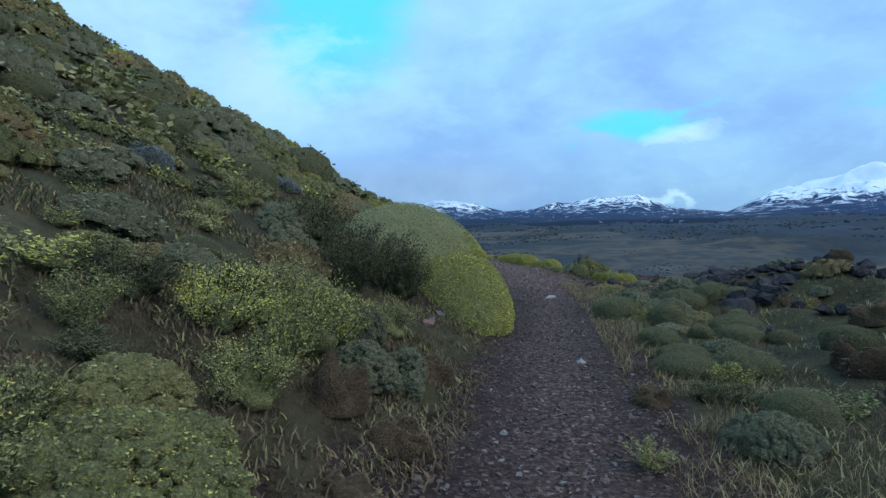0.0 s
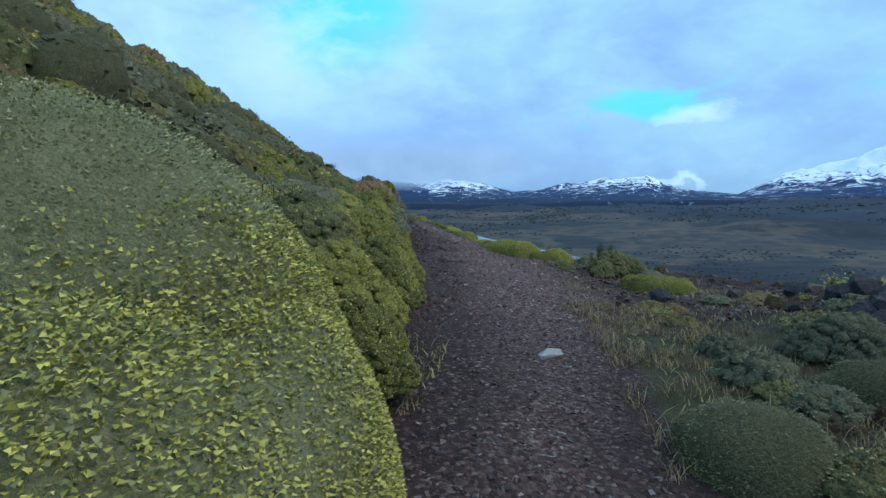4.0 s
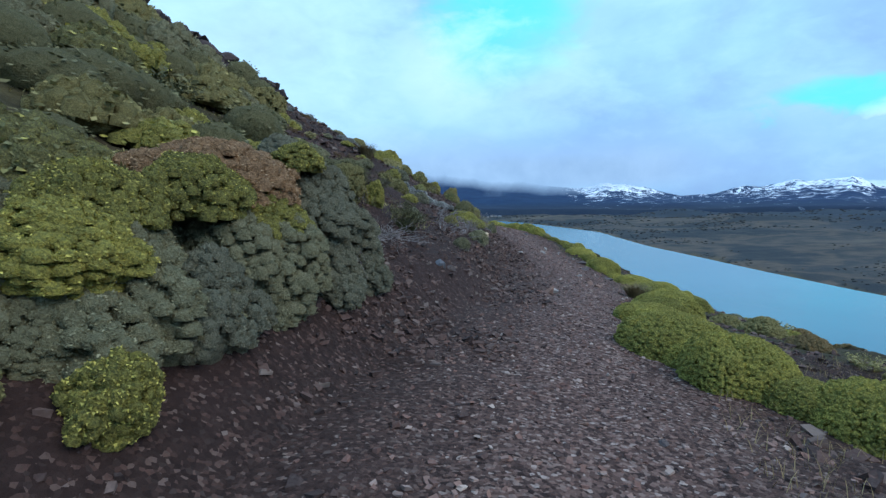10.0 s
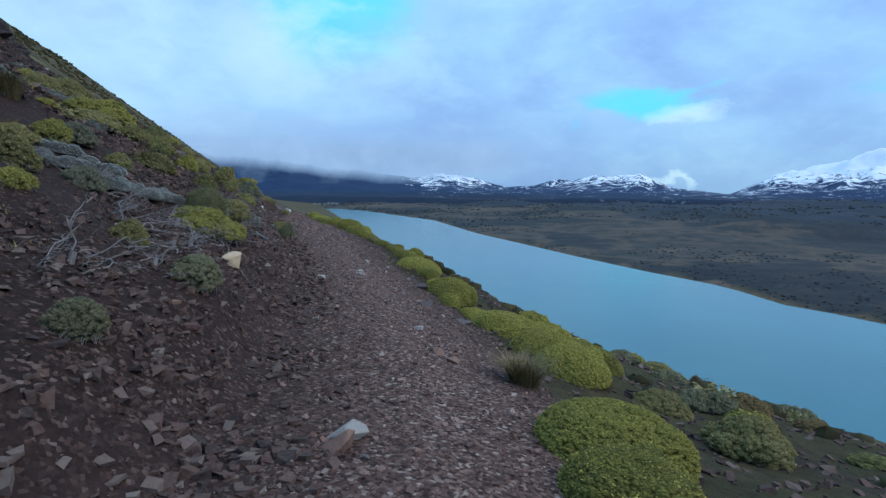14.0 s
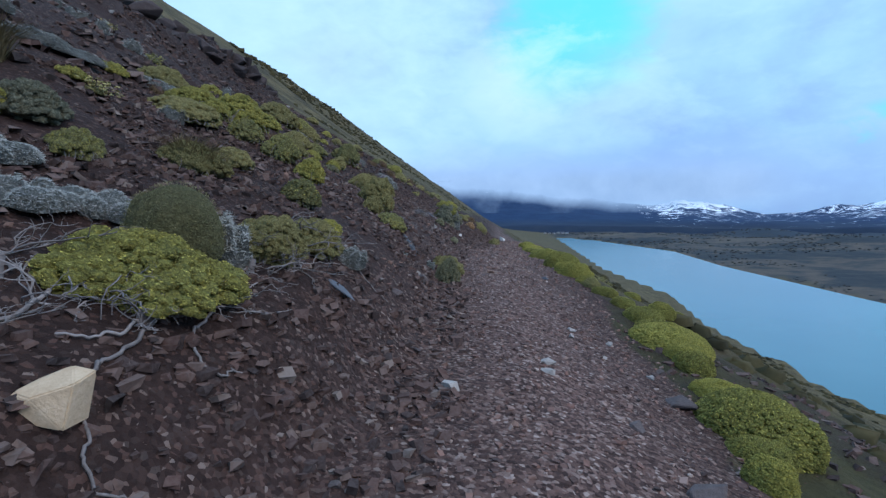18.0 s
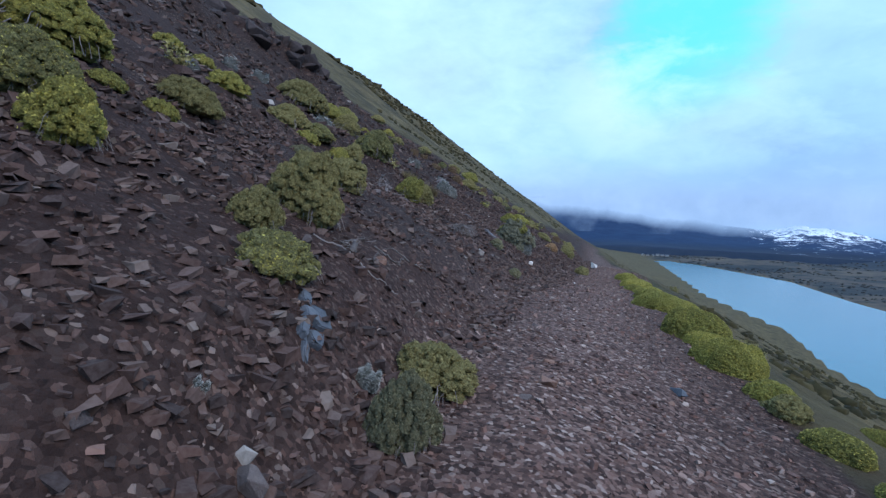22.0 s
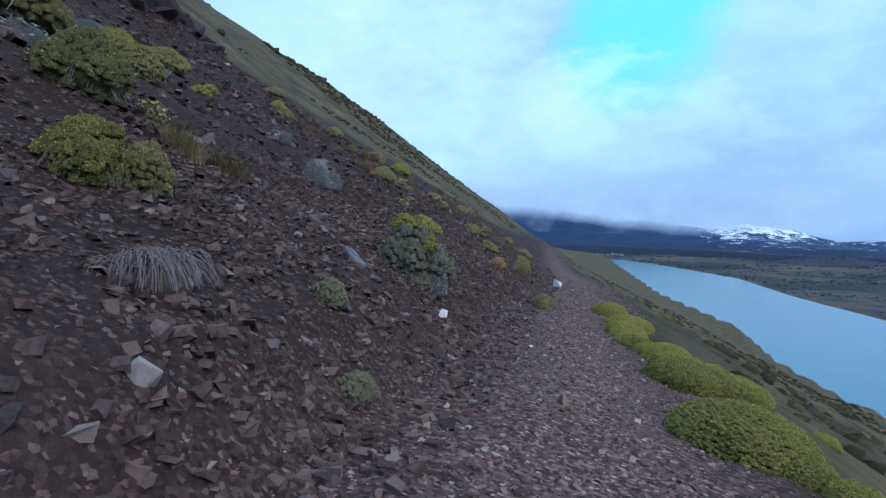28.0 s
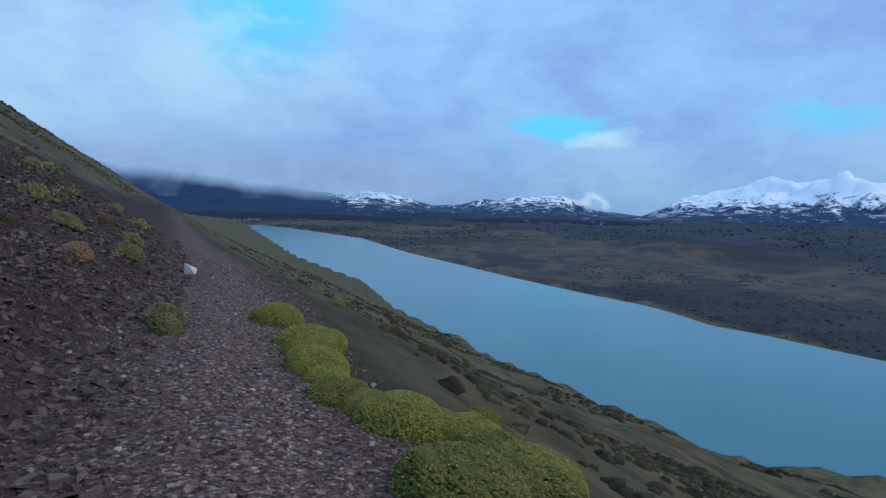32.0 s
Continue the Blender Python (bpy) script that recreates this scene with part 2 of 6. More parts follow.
def ground_height(x, y):
    x, y = np.asarray(x, float), np.asarray(y, float)
    d, s, zt = to_line(TRAIL, x, y)
    s = s - S_OFF
    e, _, _ = to_line(NEAR_SHORE, x, y)
    g, _, _ = to_line(FAR_SHORE, x, y)
    left = np.maximum(d, 0)
    # uphill flank: a cut bank beside the trail, then an even slope
    bank = np.interp(s, BANK_S, BANK_H)
    start = np.interp(s, BANK_S, BANK_D)
    slope = np.interp(s, [0, 8, 16, 22, 30, 45, 55, 75], [0.49, 0.50, 0.56, 0.60, 0.61, 0.60, 0.62, 0.67])
    far_up = np.maximum(left - start, 0)
    up = 0.10 * np.minimum(left, start) + bank * ease(left, start, start + 0.7) + slope * far_up
    up = up + 0.03 * np.maximum(left - 4, 0) * ease(s, 27, 42)
    up = up - 0.00022 * np.minimum(far_up, 400) ** 2 * (far_up > 0)
    up = np.maximum(up, 0) * (1 - 0.93 * ease(s, 420, 950))
    # downhill flank down to the shore
    right = np.maximum(-d, 0)
    bench = np.interp(s, [-30, 0, 9, 16, 22, 27, 31, 34, 38, 60], [16, 15, 14, 14, 13, 9, 5, 3, 2.2, 1.7])
    tilt = np.interp(s, [-30, 6, 14, 20, 24, 28, 33, 38, 60], [0.02, 0.02, 0.07, 0.08, 0.15, 0.28, 0.31, 0.22, 0.12])
    over = np.maximum(right - bench, 0)
    top = zt - tilt * np.minimum(right, bench)
    w = np.clip(e, 0, None) / (np.clip(e, 0, None) + over + 1e-6)
    down = LAKE_Z + (top - LAKE_Z) * w
    down = down - np.minimum(0.15 * np.maximum(right - 2.6, 0), 3.6) * ease(s, 27, 38) * ease(e, 3, 25)
    near_land = np.where(d >= 0, zt + up, down)
    # relief
    amp = np.clip((np.abs(d) - 0.9) / 3, 0, 1)
    near_land = near_land + amp * (0.22 * fbm(x / 1.7, y / 1.7, 4, 3) + np.clip(np.abs(d) / 60, 0, 1) * 5.0 * fbm(x / 34, y / 34, 4, 9) * ease(e, 2, 40))
    near_land = near_land + 0.05 * fbm(x / 0.55, y / 0.55, 3, 5)
    # rocky rib on the skyline of the scree
    rib = np.exp(-((d - 15.5) / 2.2) ** 2) * ease(s, 36, 43) * (1 - ease(s, 54, 60))
    near_land = near_land + rib * (0.8 + 1.6 * np.abs(fbm(x / 2.1, y / 2.1, 3, 21)))
    # berm and heap of broken lava on the bench
    near_land = near_land + (0.55 + 0.5 * fbm(x / 1.1, y / 1.1, 3, 71)) * np.exp(-((d + 5.4) / 1.7) ** 2) * ease(s, 3, 6.5) * (1 - ease(s, 13, 17))
    near_land = near_land + 0.35 * np.exp(-((s - 11.6) / 1.5) ** 2 - ((d + 6.2) / 1.9) ** 2)
    # lake bed and far side
    bed = LAKE_Z - 3.0
    far_e = np.maximum(-g, 0)
    far = LAKE_Z + np.clip(-g * 0.06, -3, 1.8) + 28 * ease(far_e, 40, 2600) + ease(far_e, 15, 500) * 34 * (fbm(x / 230, y / 230, 5, 30) + 0.2)
    far = np.maximum(far, LAKE_Z + np.clip(-g * 0.06, -3, 0.8))
    z = np.where(e > 0, np.maximum(near_land, LAKE_Z + np.clip(e * 0.06, 0, 0.3)), np.maximum(LAKE_Z + e * 0.06, bed))
    z = np.where(g < 60, np.maximum(far, np.where(-g > 0, -1e4, z)), z)
    return z


BANK_S = [-20, 0, 6, 11, 13, 17, 22, 27, 31, 36, 45, 60]
BANK_H = [0.1, 0.1, 0.1, 0.1, 0.1, 0.15, 0.2, 0.3, 0.35, 0.3, 0.25, 0.2]
BANK_D = [0.9, 0.9, 0.8, 0.9, 1.2, 1.5, 1.4, 1.2, 0.9, 0.7, 1.0, 1.0]
S_OFF = float(np.cumsum(np.r_[0, np.linalg.norm(np.diff(TRAIL[:, :2], axis=0), axis=1)])[6])


GRID = {}


def surface(x, y):
    """Height of the built ground sheet."""
    xs, ys, z = GRID["x"], GRID["y"], GRID["z"]
    i = np.clip(np.searchsorted(xs, x) - 1, 0, len(xs) - 2)
    j = np.clip(np.searchsorted(ys, y) - 1, 0, len(ys) - 2)
    u, v = (x - xs[i]) / (xs[i + 1] - xs[i]), (y - ys[j]) / (ys[j + 1] - ys[j])
    return (z[j, i] * (1 - u) + z[j, i + 1] * u) * (1 - v) + (z[j + 1, i] * (1 - u) + z[j + 1, i + 1] * u) * v


def height_at(x, y):
    return float(surface(np.array([x]), np.array([y]))[0])


def mesh_of(name, verts, faces, mats=(), smooth_shade=True, indices=None):
    me = bpy.data.meshes.new(name)
    verts, faces = np.asarray(verts, np.float32), np.asarray(faces, np.int32)
    k = faces.shape[1]
    me.vertices.add(len(verts))
    me.vertices.foreach_set("co", verts.ravel())
    me.loops.add(faces.size)
    me.loops.foreach_set("vertex_index", faces.ravel())
    me.polygons.add(len(faces))
    me.polygons.foreach_set("loop_start", np.arange(0, faces.size, k, dtype=np.int32))
    me.polygons.foreach_set("use_smooth", np.full(len(faces), smooth_shade))
    for m in mats:
        me.materials.append(m)
    if indices is not None:
        me.polygons.foreach_set("material_index", np.asarray(indices, np.int32))
    me.update(calc_edges=True)
    return me


def axis_steps(lo, hi, step, far_lo, far_hi, growth):
    mid = list(np.arange(lo, hi + step / 2, step))
    a, g = [lo], step
    while a[-1] > far_lo:
        g = g * growth
        a.append(a[-1] - g)
    b, g = [mid[-1]], step
    while b[-1] < far_hi:
        g = g * growth
        b.append(b[-1] + g)
    return np.array(a[:0:-1] + mid + b[1:])


def grid_faces(nx, ny):
    i = np.arange((nx - 1) * (ny - 1))
    r, c = i // (nx - 1), i % (nx - 1)
    a = r * nx + c
    return np.stack([a, a + 1, a + 1 + nx, a + nx], 1)

# ---------------------------------------------------------------- materials
def material(name, rough=0.85, spec=0.3):
    m = bpy.data.materials.new(name)
    m.use_nodes = True
    t = m.node_tree
    b = t.nodes["Principled BSDF"]
    b.inputs["Roughness"].default_value = rough
    b.inputs["Specular IOR Level"].default_value = spec
    return m, t, b


def position(t):
    return t.nodes.new("ShaderNodeNewGeometry").outputs["Position"]


def attribute(t, name):
    n = t.nodes.new("ShaderNodeAttribute")
    n.attribute_name = name
    return n.outputs["Fac"]


def voronoi(t, vec, scale, feature="F1", out="Distance"):
    n = t.nodes.new("ShaderNodeTexVoronoi")
    n.feature = feature
    n.inputs["Scale"].default_value = scale
    t.links.new(vec, n.inputs["Vector"])
    return n.outputs[out]


def bump(t, b, height, strength, distance, normal=None):
    n = t.nodes.new("ShaderNodeBump")
    n.inputs["Strength"].default_value, n.inputs["Distance"].default_value = strength, distance
    t.links.new(height, n.inputs["Height"])
    if normal is not None:
        t.links.new(normal, n.inputs["Normal"])
    if b is not None:
        t.links.new(n.outputs[0], b.inputs["Normal"])
    return n.outputs[0]


def ground_material():
    m, t, b = material("ground_scree_and_heath", 0.92, 0.2)
    p = position(t)
    n1 = noise_node(t, p, 0.9, 5)
    n2 = noise_node(t, p, 9.0, 6, 0.65)
    cell = voronoi(t, p, 38.0, "F1", "Color")
    cellv = t.nodes.new("ShaderNodeSeparateColor")
    t.links.new(cell, cellv.inputs[0])
    dist = voronoi(t, p, 38.0)
    big = voronoi(t, p, 9.0)
    bigc = t.nodes.new("ShaderNodeSeparateColor")
    t.links.new(voronoi(t, p, 9.0, "F1", "Color"), bigc.inputs[0])
    # dark volcanic grit with reddish and paler chips
    soil = ramp_node(t, n2, [(0.25, (0.0110, 0.0062, 0.0052)), (0.55, (0.0260, 0.0155, 0.0128)), (0.8, (0.0560, 0.0340, 0.0280))])
    chips = ramp_node(t, cellv.outputs[0], [(0.0, (0.0194, 0.0116, 0.0099)), (0.45, (0.0648, 0.0398, 0.0324)), (0.75, (0.1188, 0.0679, 0.0540)), (0.95, (0.1836, 0.1280, 0.1053)), (1.0, (0.3024, 0.2328, 0.1980))])
    loose = math_node(t, "GREATER_THAN", math_node(t, "ADD", cellv.outputs[1], math_node(t, "MULTIPLY", n1, 0.5)), 0.88)
    soil = mix_color(t, math_node(t, "MULTIPLY", loose, 0.7), soil, chips)
    soil = mix_color(t, ramp_node(t, noise_node(t, p, 0.35, 4), [(0.42, 0.0), (0.62, 0.6)]), soil, (0.034, 0.019, 0.0165))
    pale = attribute(t, "tread")
    worn = ramp_node(t, cellv.outputs[0], [(0.0, (0.0337, 0.0198, 0.0173)), (0.4, (0.1140, 0.0698, 0.0583)), (0.75, (0.2074, 0.1280, 0.1058)), (0.94, (0.3110, 0.2270, 0.1944)), (1.0, (0.5184, 0.4190, 0.3672))])
    soil = mix_color(t, math_node(t, "MULTIPLY", pale, 0.75), soil, worn)
    # heath: olive, straw and dark tussocks
    h1 = noise_node(t, p, 0.55, 6, 0.6)
    h2 = noise_node(t, p, 3.2, 6, 0.7)
    heath = ramp_node(t, h1, [(0.3, (0.0218, 0.0211, 0.0109)), (0.5, (0.0484, 0.0421, 0.0211)), (0.68, (0.0819, 0.0624, 0.0328))])
    heath = mix_color(t, 0.55, heath, ramp_node(t, h2, [(0.3, (0.0140, 0.0140, 0.0086)), (0.5, (0.0468, 0.0413, 0.0203)), (0.72, (0.0975, 0.0764, 0.0406))]))
    heath = mix_color(t, math_node(t, "MULTIPLY", attribute(t, "dry"), 0.75), heath, ramp_node(t, h2, [(0.3, (0.034, 0.028, 0.018)), (0.5, (0.090, 0.072, 0.042)), (0.7, (0.165, 0.130, 0.075))]))
    h3 = noise_node(t, p, 0.09, 7, 0.65, 0.8)
    heath = mix_color(t, ramp_node(t, h3, [(0.40, 0.0), (0.52, 0.8)]), heath, ramp_node(t, h2, [(0.3, (0.0250, 0.0257, 0.0109)), (0.7, (0.0686, 0.0655, 0.0265))]))
    heath = mix_color(t, ramp_node(t, noise_node(t, p, 0.16, 7, 0.7, 0.5), [(0.50, 0.0), (0.58, 0.8)]), heath, (0.028, 0.022, 0.016))
    grass = attribute(t, "heath")
    edge = math_node(t, "ADD", grass, math_node(t, "MULTIPLY", math_node(t, "SUBTRACT", h2, 0.5), 0.9))
    sward = ramp_node(t, noise_node(t, p, 0.22, 7, 0.7, 0.4), [(0.38, (0.034, 0.028, 0.015)), (0.5, (0.088, 0.073, 0.034)), (0.66, (0.158, 0.124, 0.060))])
    heath = mix_color(t, math_node(t, "MULTIPLY", attribute(t, "sward"), 0.85), heath, sward)
    near = mix_color(t, ramp_node(t, edge, [(0.35, 0.0), (0.6, 1.0)]), soil, heath)
    # far side: brown moor with dark thickets, distance haze put into the colours
    f1 = noise_node(t, p, 0.0034, 9, 0.62)
    f2 = noise_node(t, p, 0.035, 6, 0.7)
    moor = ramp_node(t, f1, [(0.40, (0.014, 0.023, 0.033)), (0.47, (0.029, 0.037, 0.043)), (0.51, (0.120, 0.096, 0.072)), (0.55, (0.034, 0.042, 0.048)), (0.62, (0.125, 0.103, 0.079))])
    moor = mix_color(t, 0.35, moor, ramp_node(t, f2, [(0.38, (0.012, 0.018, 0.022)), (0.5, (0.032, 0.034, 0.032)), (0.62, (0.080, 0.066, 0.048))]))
    # forest further from the shore, its blue partly painted aerial haze
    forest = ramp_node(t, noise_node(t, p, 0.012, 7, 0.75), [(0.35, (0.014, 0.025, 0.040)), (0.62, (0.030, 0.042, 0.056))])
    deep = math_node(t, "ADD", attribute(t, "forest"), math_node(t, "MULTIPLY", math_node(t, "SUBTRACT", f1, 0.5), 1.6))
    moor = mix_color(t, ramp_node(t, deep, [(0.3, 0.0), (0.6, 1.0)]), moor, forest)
    moor = mix_color(t, ramp_node(t, math_node(t, "ADD", attribute(t, "beach"), math_node(t, "MULTIPLY", math_node(t, "SUBTRACT", f2, 0.5), 1.5)), [(0.5, 0.0), (0.75, 0.8)]), moor, (0.12, 0.095, 0.07))
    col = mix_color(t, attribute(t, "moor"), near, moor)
    t.links.new(col, b.inputs["Base Color"])
    stone = math_node(t, "ADD", math_node(t, "MULTIPLY", math_node(t, "MULTIPLY", dist, loose), -0.5), math_node(t, "MULTIPLY", big, -0.3))
    stone = math_node(t, "ADD", stone, math_node(t, "ADD", math_node(t, "MULTIPLY", n2, 0.8), math_node(t, "MULTIPLY", noise_node(t, p, 75.0, 3, 0.7), 0.35)))
    bump(t, b, stone, 1.0, 0.032)
    return m


def water_material():
    m, t, b = material("milky_glacial_water", 0.18, 0.5)
    p = position(t)
    c = ramp_node(t, noise_node(t, p, 0.006, 4), [(0.35, (0.056, 0.178, 0.212)), (0.65, (0.068, 0.205, 0.242))])
    t.links.new(c, b.inputs["Base Color"])
    b.inputs["IOR"].default_value = 1.33
    bump(t, b, noise_node(t, p, 0.9, 6, 0.7), 0.25, 0.08)
    return m


def mountain_material():
    m, t, b = material("snowy_mountain", 0.9, 0.1)
    geo = t.nodes.new("ShaderNodeNewGeometry")
    p = geo.outputs["Position"]
    sep = t.nodes.new("ShaderNodeSeparateXYZ")
    t.links.new(p, sep.inputs[0])
    n = noise_node(t, p, 0.014, 9, 0.8, 0.6)
    z = math_node(t, "ADD", math_node(t, "MULTIPLY", math_node(t, "SUBTRACT", sep.outputs[2], attribute(t, "snowline")), 0.0048), math_node(t, "MULTIPLY", math_node(t, "SUBTRACT", n, 0.5), 3.4))
    snow = ramp_node(t, math_node(t, "ADD", z, 0.5), [(0.42, 0.0), (0.62, 1.0)])
    # rock and woodland tones blued: aerial haze painted into the base colour
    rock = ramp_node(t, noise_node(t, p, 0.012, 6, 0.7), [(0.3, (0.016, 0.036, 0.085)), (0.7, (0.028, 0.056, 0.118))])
    hazy_wood = ramp_node(t, noise_node(t, p, 0.008, 6, 0.7), [(0.3, (0.012, 0.024, 0.048)), (0.7, (0.028, 0.040, 0.060))])
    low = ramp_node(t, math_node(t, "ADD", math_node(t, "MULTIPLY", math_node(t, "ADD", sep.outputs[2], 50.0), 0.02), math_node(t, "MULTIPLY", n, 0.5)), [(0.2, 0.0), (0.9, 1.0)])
    col = mix_color(t, snow, mix_color(t, low, hazy_wood, rock), (0.80, 0.88, 0.97))
    t.links.new(col, b.inputs["Base Color"])
    return m


def leaf_material(name, stops, rough=0.75):
    """Small leaves: each piece takes its own tone, each plant a slight shift."""
    m, t, b = material(name, rough, 0.15)
    geo = t.nodes.new("ShaderNodeNewGeometry")
    info = t.nodes.new("ShaderNodeObjectInfo")
    f = math_node(t, "ADD", math_node(t, "MULTIPLY", geo.outputs["Random Per Island"], 0.5), math_node(t, "MULTIPLY", noise_node(t, geo.outputs["Position"], 9.0, 4), 0.5))
    f = math_node(t, "ADD", f, math_node(t, "MULTIPLY", math_node(t, "SUBTRACT", info.outputs["Random"], 0.5), 0.28), True)
    t.links.new(ramp_node(t, f, stops), b.inputs["Base Color"])
    b.inputs["Subsurface Weight"].default_value = 0.0
    return m


def simple_material(name, stops, scale, rough=0.85, bumps=0.4, dist=0.02, vary=0.3, spec=0.25):
    m, t, b = material(name, rough, spec)
    p = t.nodes.new("ShaderNodeTexCoord").outputs["Object"]
    info = t.nodes.new("ShaderNodeObjectInfo")
    n1 = noise_node(t, p, scale, 6, 0.65)
    n2 = noise_node(t, p, scale * 6, 4, 0.6)
    f = math_node(t, "ADD", math_node(t, "MULTIPLY", n1, 0.65), math_node(t, "MULTIPLY", n2, 0.35))
    f = math_node(t, "ADD", f, math_node(t, "MULTIPLY", math_node(t, "SUBTRACT", info.outputs["Random"], 0.5), vary), True)
    t.links.new(ramp_node(t, f, stops), b.inputs["Base Color"])
    bump(t, b, math_node(t, "ADD", n1, math_node(t, "MULTIPLY", n2, 0.5)), bumps, dist)
    return m


def gravel_material(name, dim, grey=0.0):
    m, t, b = material(name, 0.9, 0.2)
    geo = t.nodes.new("ShaderNodeNewGeometry")
    c = ramp_node(t, geo.outputs["Random Per Island"], [(p, tuple(dim * (v + grey * (sum(k) / 3 - v)) for v in k)) for p, k in ((0.0, (0.0432, 0.0252, 0.0216)), (0.3, (0.1350, 0.0747, 0.0594)), (0.6, (0.2268, 0.1222, 0.0927)), (0.8, (0.2808, 0.1794, 0.1440)), (0.95, (0.3500, 0.2560, 0.2150)), (1.0, (0.5200, 0.4200, 0.3550)))])
    c = mix_color(t, 0.25, c, ramp_node(t, noise_node(t, geo.outputs["Position"], 45.0, 4), [(0.3, (0.04, 0.034, 0.034)), (0.7, (0.19, 0.165, 0.16))]), "MIX")
    t.links.new(c, b.inputs["Base Color"])
    bump(t, b, noise_node(t, geo.outputs["Position"], 70.0, 3), 0.4, 0.01)
    return m


M_GROUND, M_WATER, M_MOUNT, M_GRAVEL = ground_material(), water_material(), mountain_material(), gravel_material("loose_gravel", 1.02, 0.0)
M_SCREE = gravel_material("loose_scree", 0.44)
M_GRIT = gravel_material("dark_grit", 0.62, 0.45)
LEAF_TONES = {
    "moss_green": [(0.1, (0.212, 0.211, 0.103)), (0.45, (0.342, 0.337, 0.166)), (0.75, (0.458, 0.443, 0.226)), (0.95, (0.642, 0.602, 0.338))],
    "yellow_green": [(0.1, (0.130, 0.135, 0.050)), (0.42, (0.300, 0.288, 0.080)), (0.68, (0.500, 0.455, 0.105)), (0.95, (0.72, 0.64, 0.16))],
    "rim_yellow": [(0.1, (0.13, 0.135, 0.045)), (0.42, (0.30, 0.290, 0.075)), (0.68, (0.50, 0.455, 0.10)), (0.95, (0.72, 0.63, 0.15))],
    "dry_grass": [(0.1, (0.075, 0.050, 0.030)), (0.5, (0.140, 0.098, 0.058)), (0.9, (0.230, 0.165, 0.095))],
    "tussock": [(0.1, (0.11, 0.088, 0.045)), (0.5, (0.215, 0.172, 0.090)), (0.9, (0.35, 0.285, 0.15))],
    "slate_green": [(0.1, (0.105, 0.110, 0.078)), (0.5, (0.200, 0.205, 0.142)), (0.9, (0.350, 0.345, 0.245))],
    "tuffet_green": [(0.1, (0.086, 0.086, 0.044)), (0.5, (0.165, 0.160, 0.080)), (0.9, (0.275, 0.258, 0.130))],
    "olive_lime": [(0.1, (0.089, 0.095, 0.045)), (0.45, (0.205, 0.204, 0.090)), (0.62, (0.310, 0.295, 0.106)), (0.74, (0.540, 0.490, 0.110)), (0.97, (0.640, 0.590, 0.130))],
    "olive": [(0.1, (0.136, 0.129, 0.057)), (0.45, (0.259, 0.239, 0.101)), (0.75, (0.385, 0.345, 0.144)), (0.95, (0.540, 0.471, 0.207))],
    "grey_green": [(0.1, (0.144, 0.144, 0.087)), (0.45, (0.236, 0.236, 0.140)), (0.75, (0.316, 0.310, 0.190)), (0.95, (0.425, 0.408, 0.265))],
    "dark_green": [(0.1, (0.042, 0.046, 0.024)), (0.5, (0.095, 0.098, 0.046)), (0.9, (0.190, 0.180, 0.088))],
    "rusty": [(0.1, (0.220, 0.138, 0.077)), (0.5, (0.454, 0.296, 0.165)), (0.9, (0.660, 0.495, 0.302))],
    "ash_grey": [(0.1, (0.169, 0.182, 0.169)), (0.5, (0.312, 0.328, 0.305)), (0.9, (0.494, 0.507, 0.468))],
    "straw": [(0.1, (0.159, 0.116, 0.055)), (0.5, (0.317, 0.238, 0.113)), (0.9, (0.503, 0.397, 0.198))],
}


def mound_material(name, stops):
    """The packed inner foliage of a bush."""
    m, t, b = material(name, 0.9, 0.1)
    p = position(t)
    info = t.nodes.new("ShaderNodeObjectInfo")
    cell = t.nodes.new("ShaderNodeSeparateColor")
    t.links.new(voronoi(t, p, 90.0, "F1", "Color"), cell.inputs[0])
    f = math_node(t, "ADD", math_node(t, "MULTIPLY", cell.outputs[0], 0.45), math_node(t, "MULTIPLY", noise_node(t, p, 5.0, 5), 0.5))
    f = math_node(t, "ADD", math_node(t, "MULTIPLY", f, 0.8), math_node(t, "MULTIPLY", math_node(t, "SUBTRACT", info.outputs["Random"], 0.5), 0.28), True)
    t.links.new(ramp_node(t, f, stops), b.inputs["Base Color"])
    h = math_node(t, "ADD", math_node(t, "MULTIPLY", noise_node(t, p, 70.0, 4, 0.7), 1.0), math_node(t, "MULTIPLY", noise_node(t, p, 12.0, 4), 1.5))
    bump(t, b, h, 1.0, 0.05)
    return m


LEAVES = {k: leaf_material(k + "_leaves", v) for k, v in LEAF_TONES.items()}
# ash-grey mounds at half tone: shade between the twigs put into the colour
MOUNDS = {k: mound_material(k + "_mound", [(a, tuple((1.0 if k == "moss_green" else 0.5 if k == "ash_grey" else 0.95) * c for c in col)) for a, col in v]) for k, v in LEAF_TONES.items()}
M_LIME, M_OLIVE, M_SAGE, M_DARK, M_RUST, M_ASH, M_STRAW = (LEAVES[k] for k in ("yellow_green", "olive", "grey_green", "dark_green", "rusty", "ash_grey", "straw"))
M_TWIG = simple_material("bleached_twig", [(0.25, (0.12, 0.108, 0.104)), (0.75, (0.32, 0.295, 0.285))], 18.0, 0.9, 0.5, 0.004)
M_STEM = simple_material("dark_stem", [(0.25, (0.035, 0.026, 0.020)), (0.75, (0.10, 0.078, 0.060))], 18.0, 0.9, 0.5, 0.004)
M_ROCK = simple_material("brown_grey_rock", [(0.2, (0.065, 0.055, 0.055)), (0.5, (0.12, 0.10, 0.098)), (0.8, (0.19, 0.165, 0.155))], 7.0, 0.9, 0.7, 0.02)
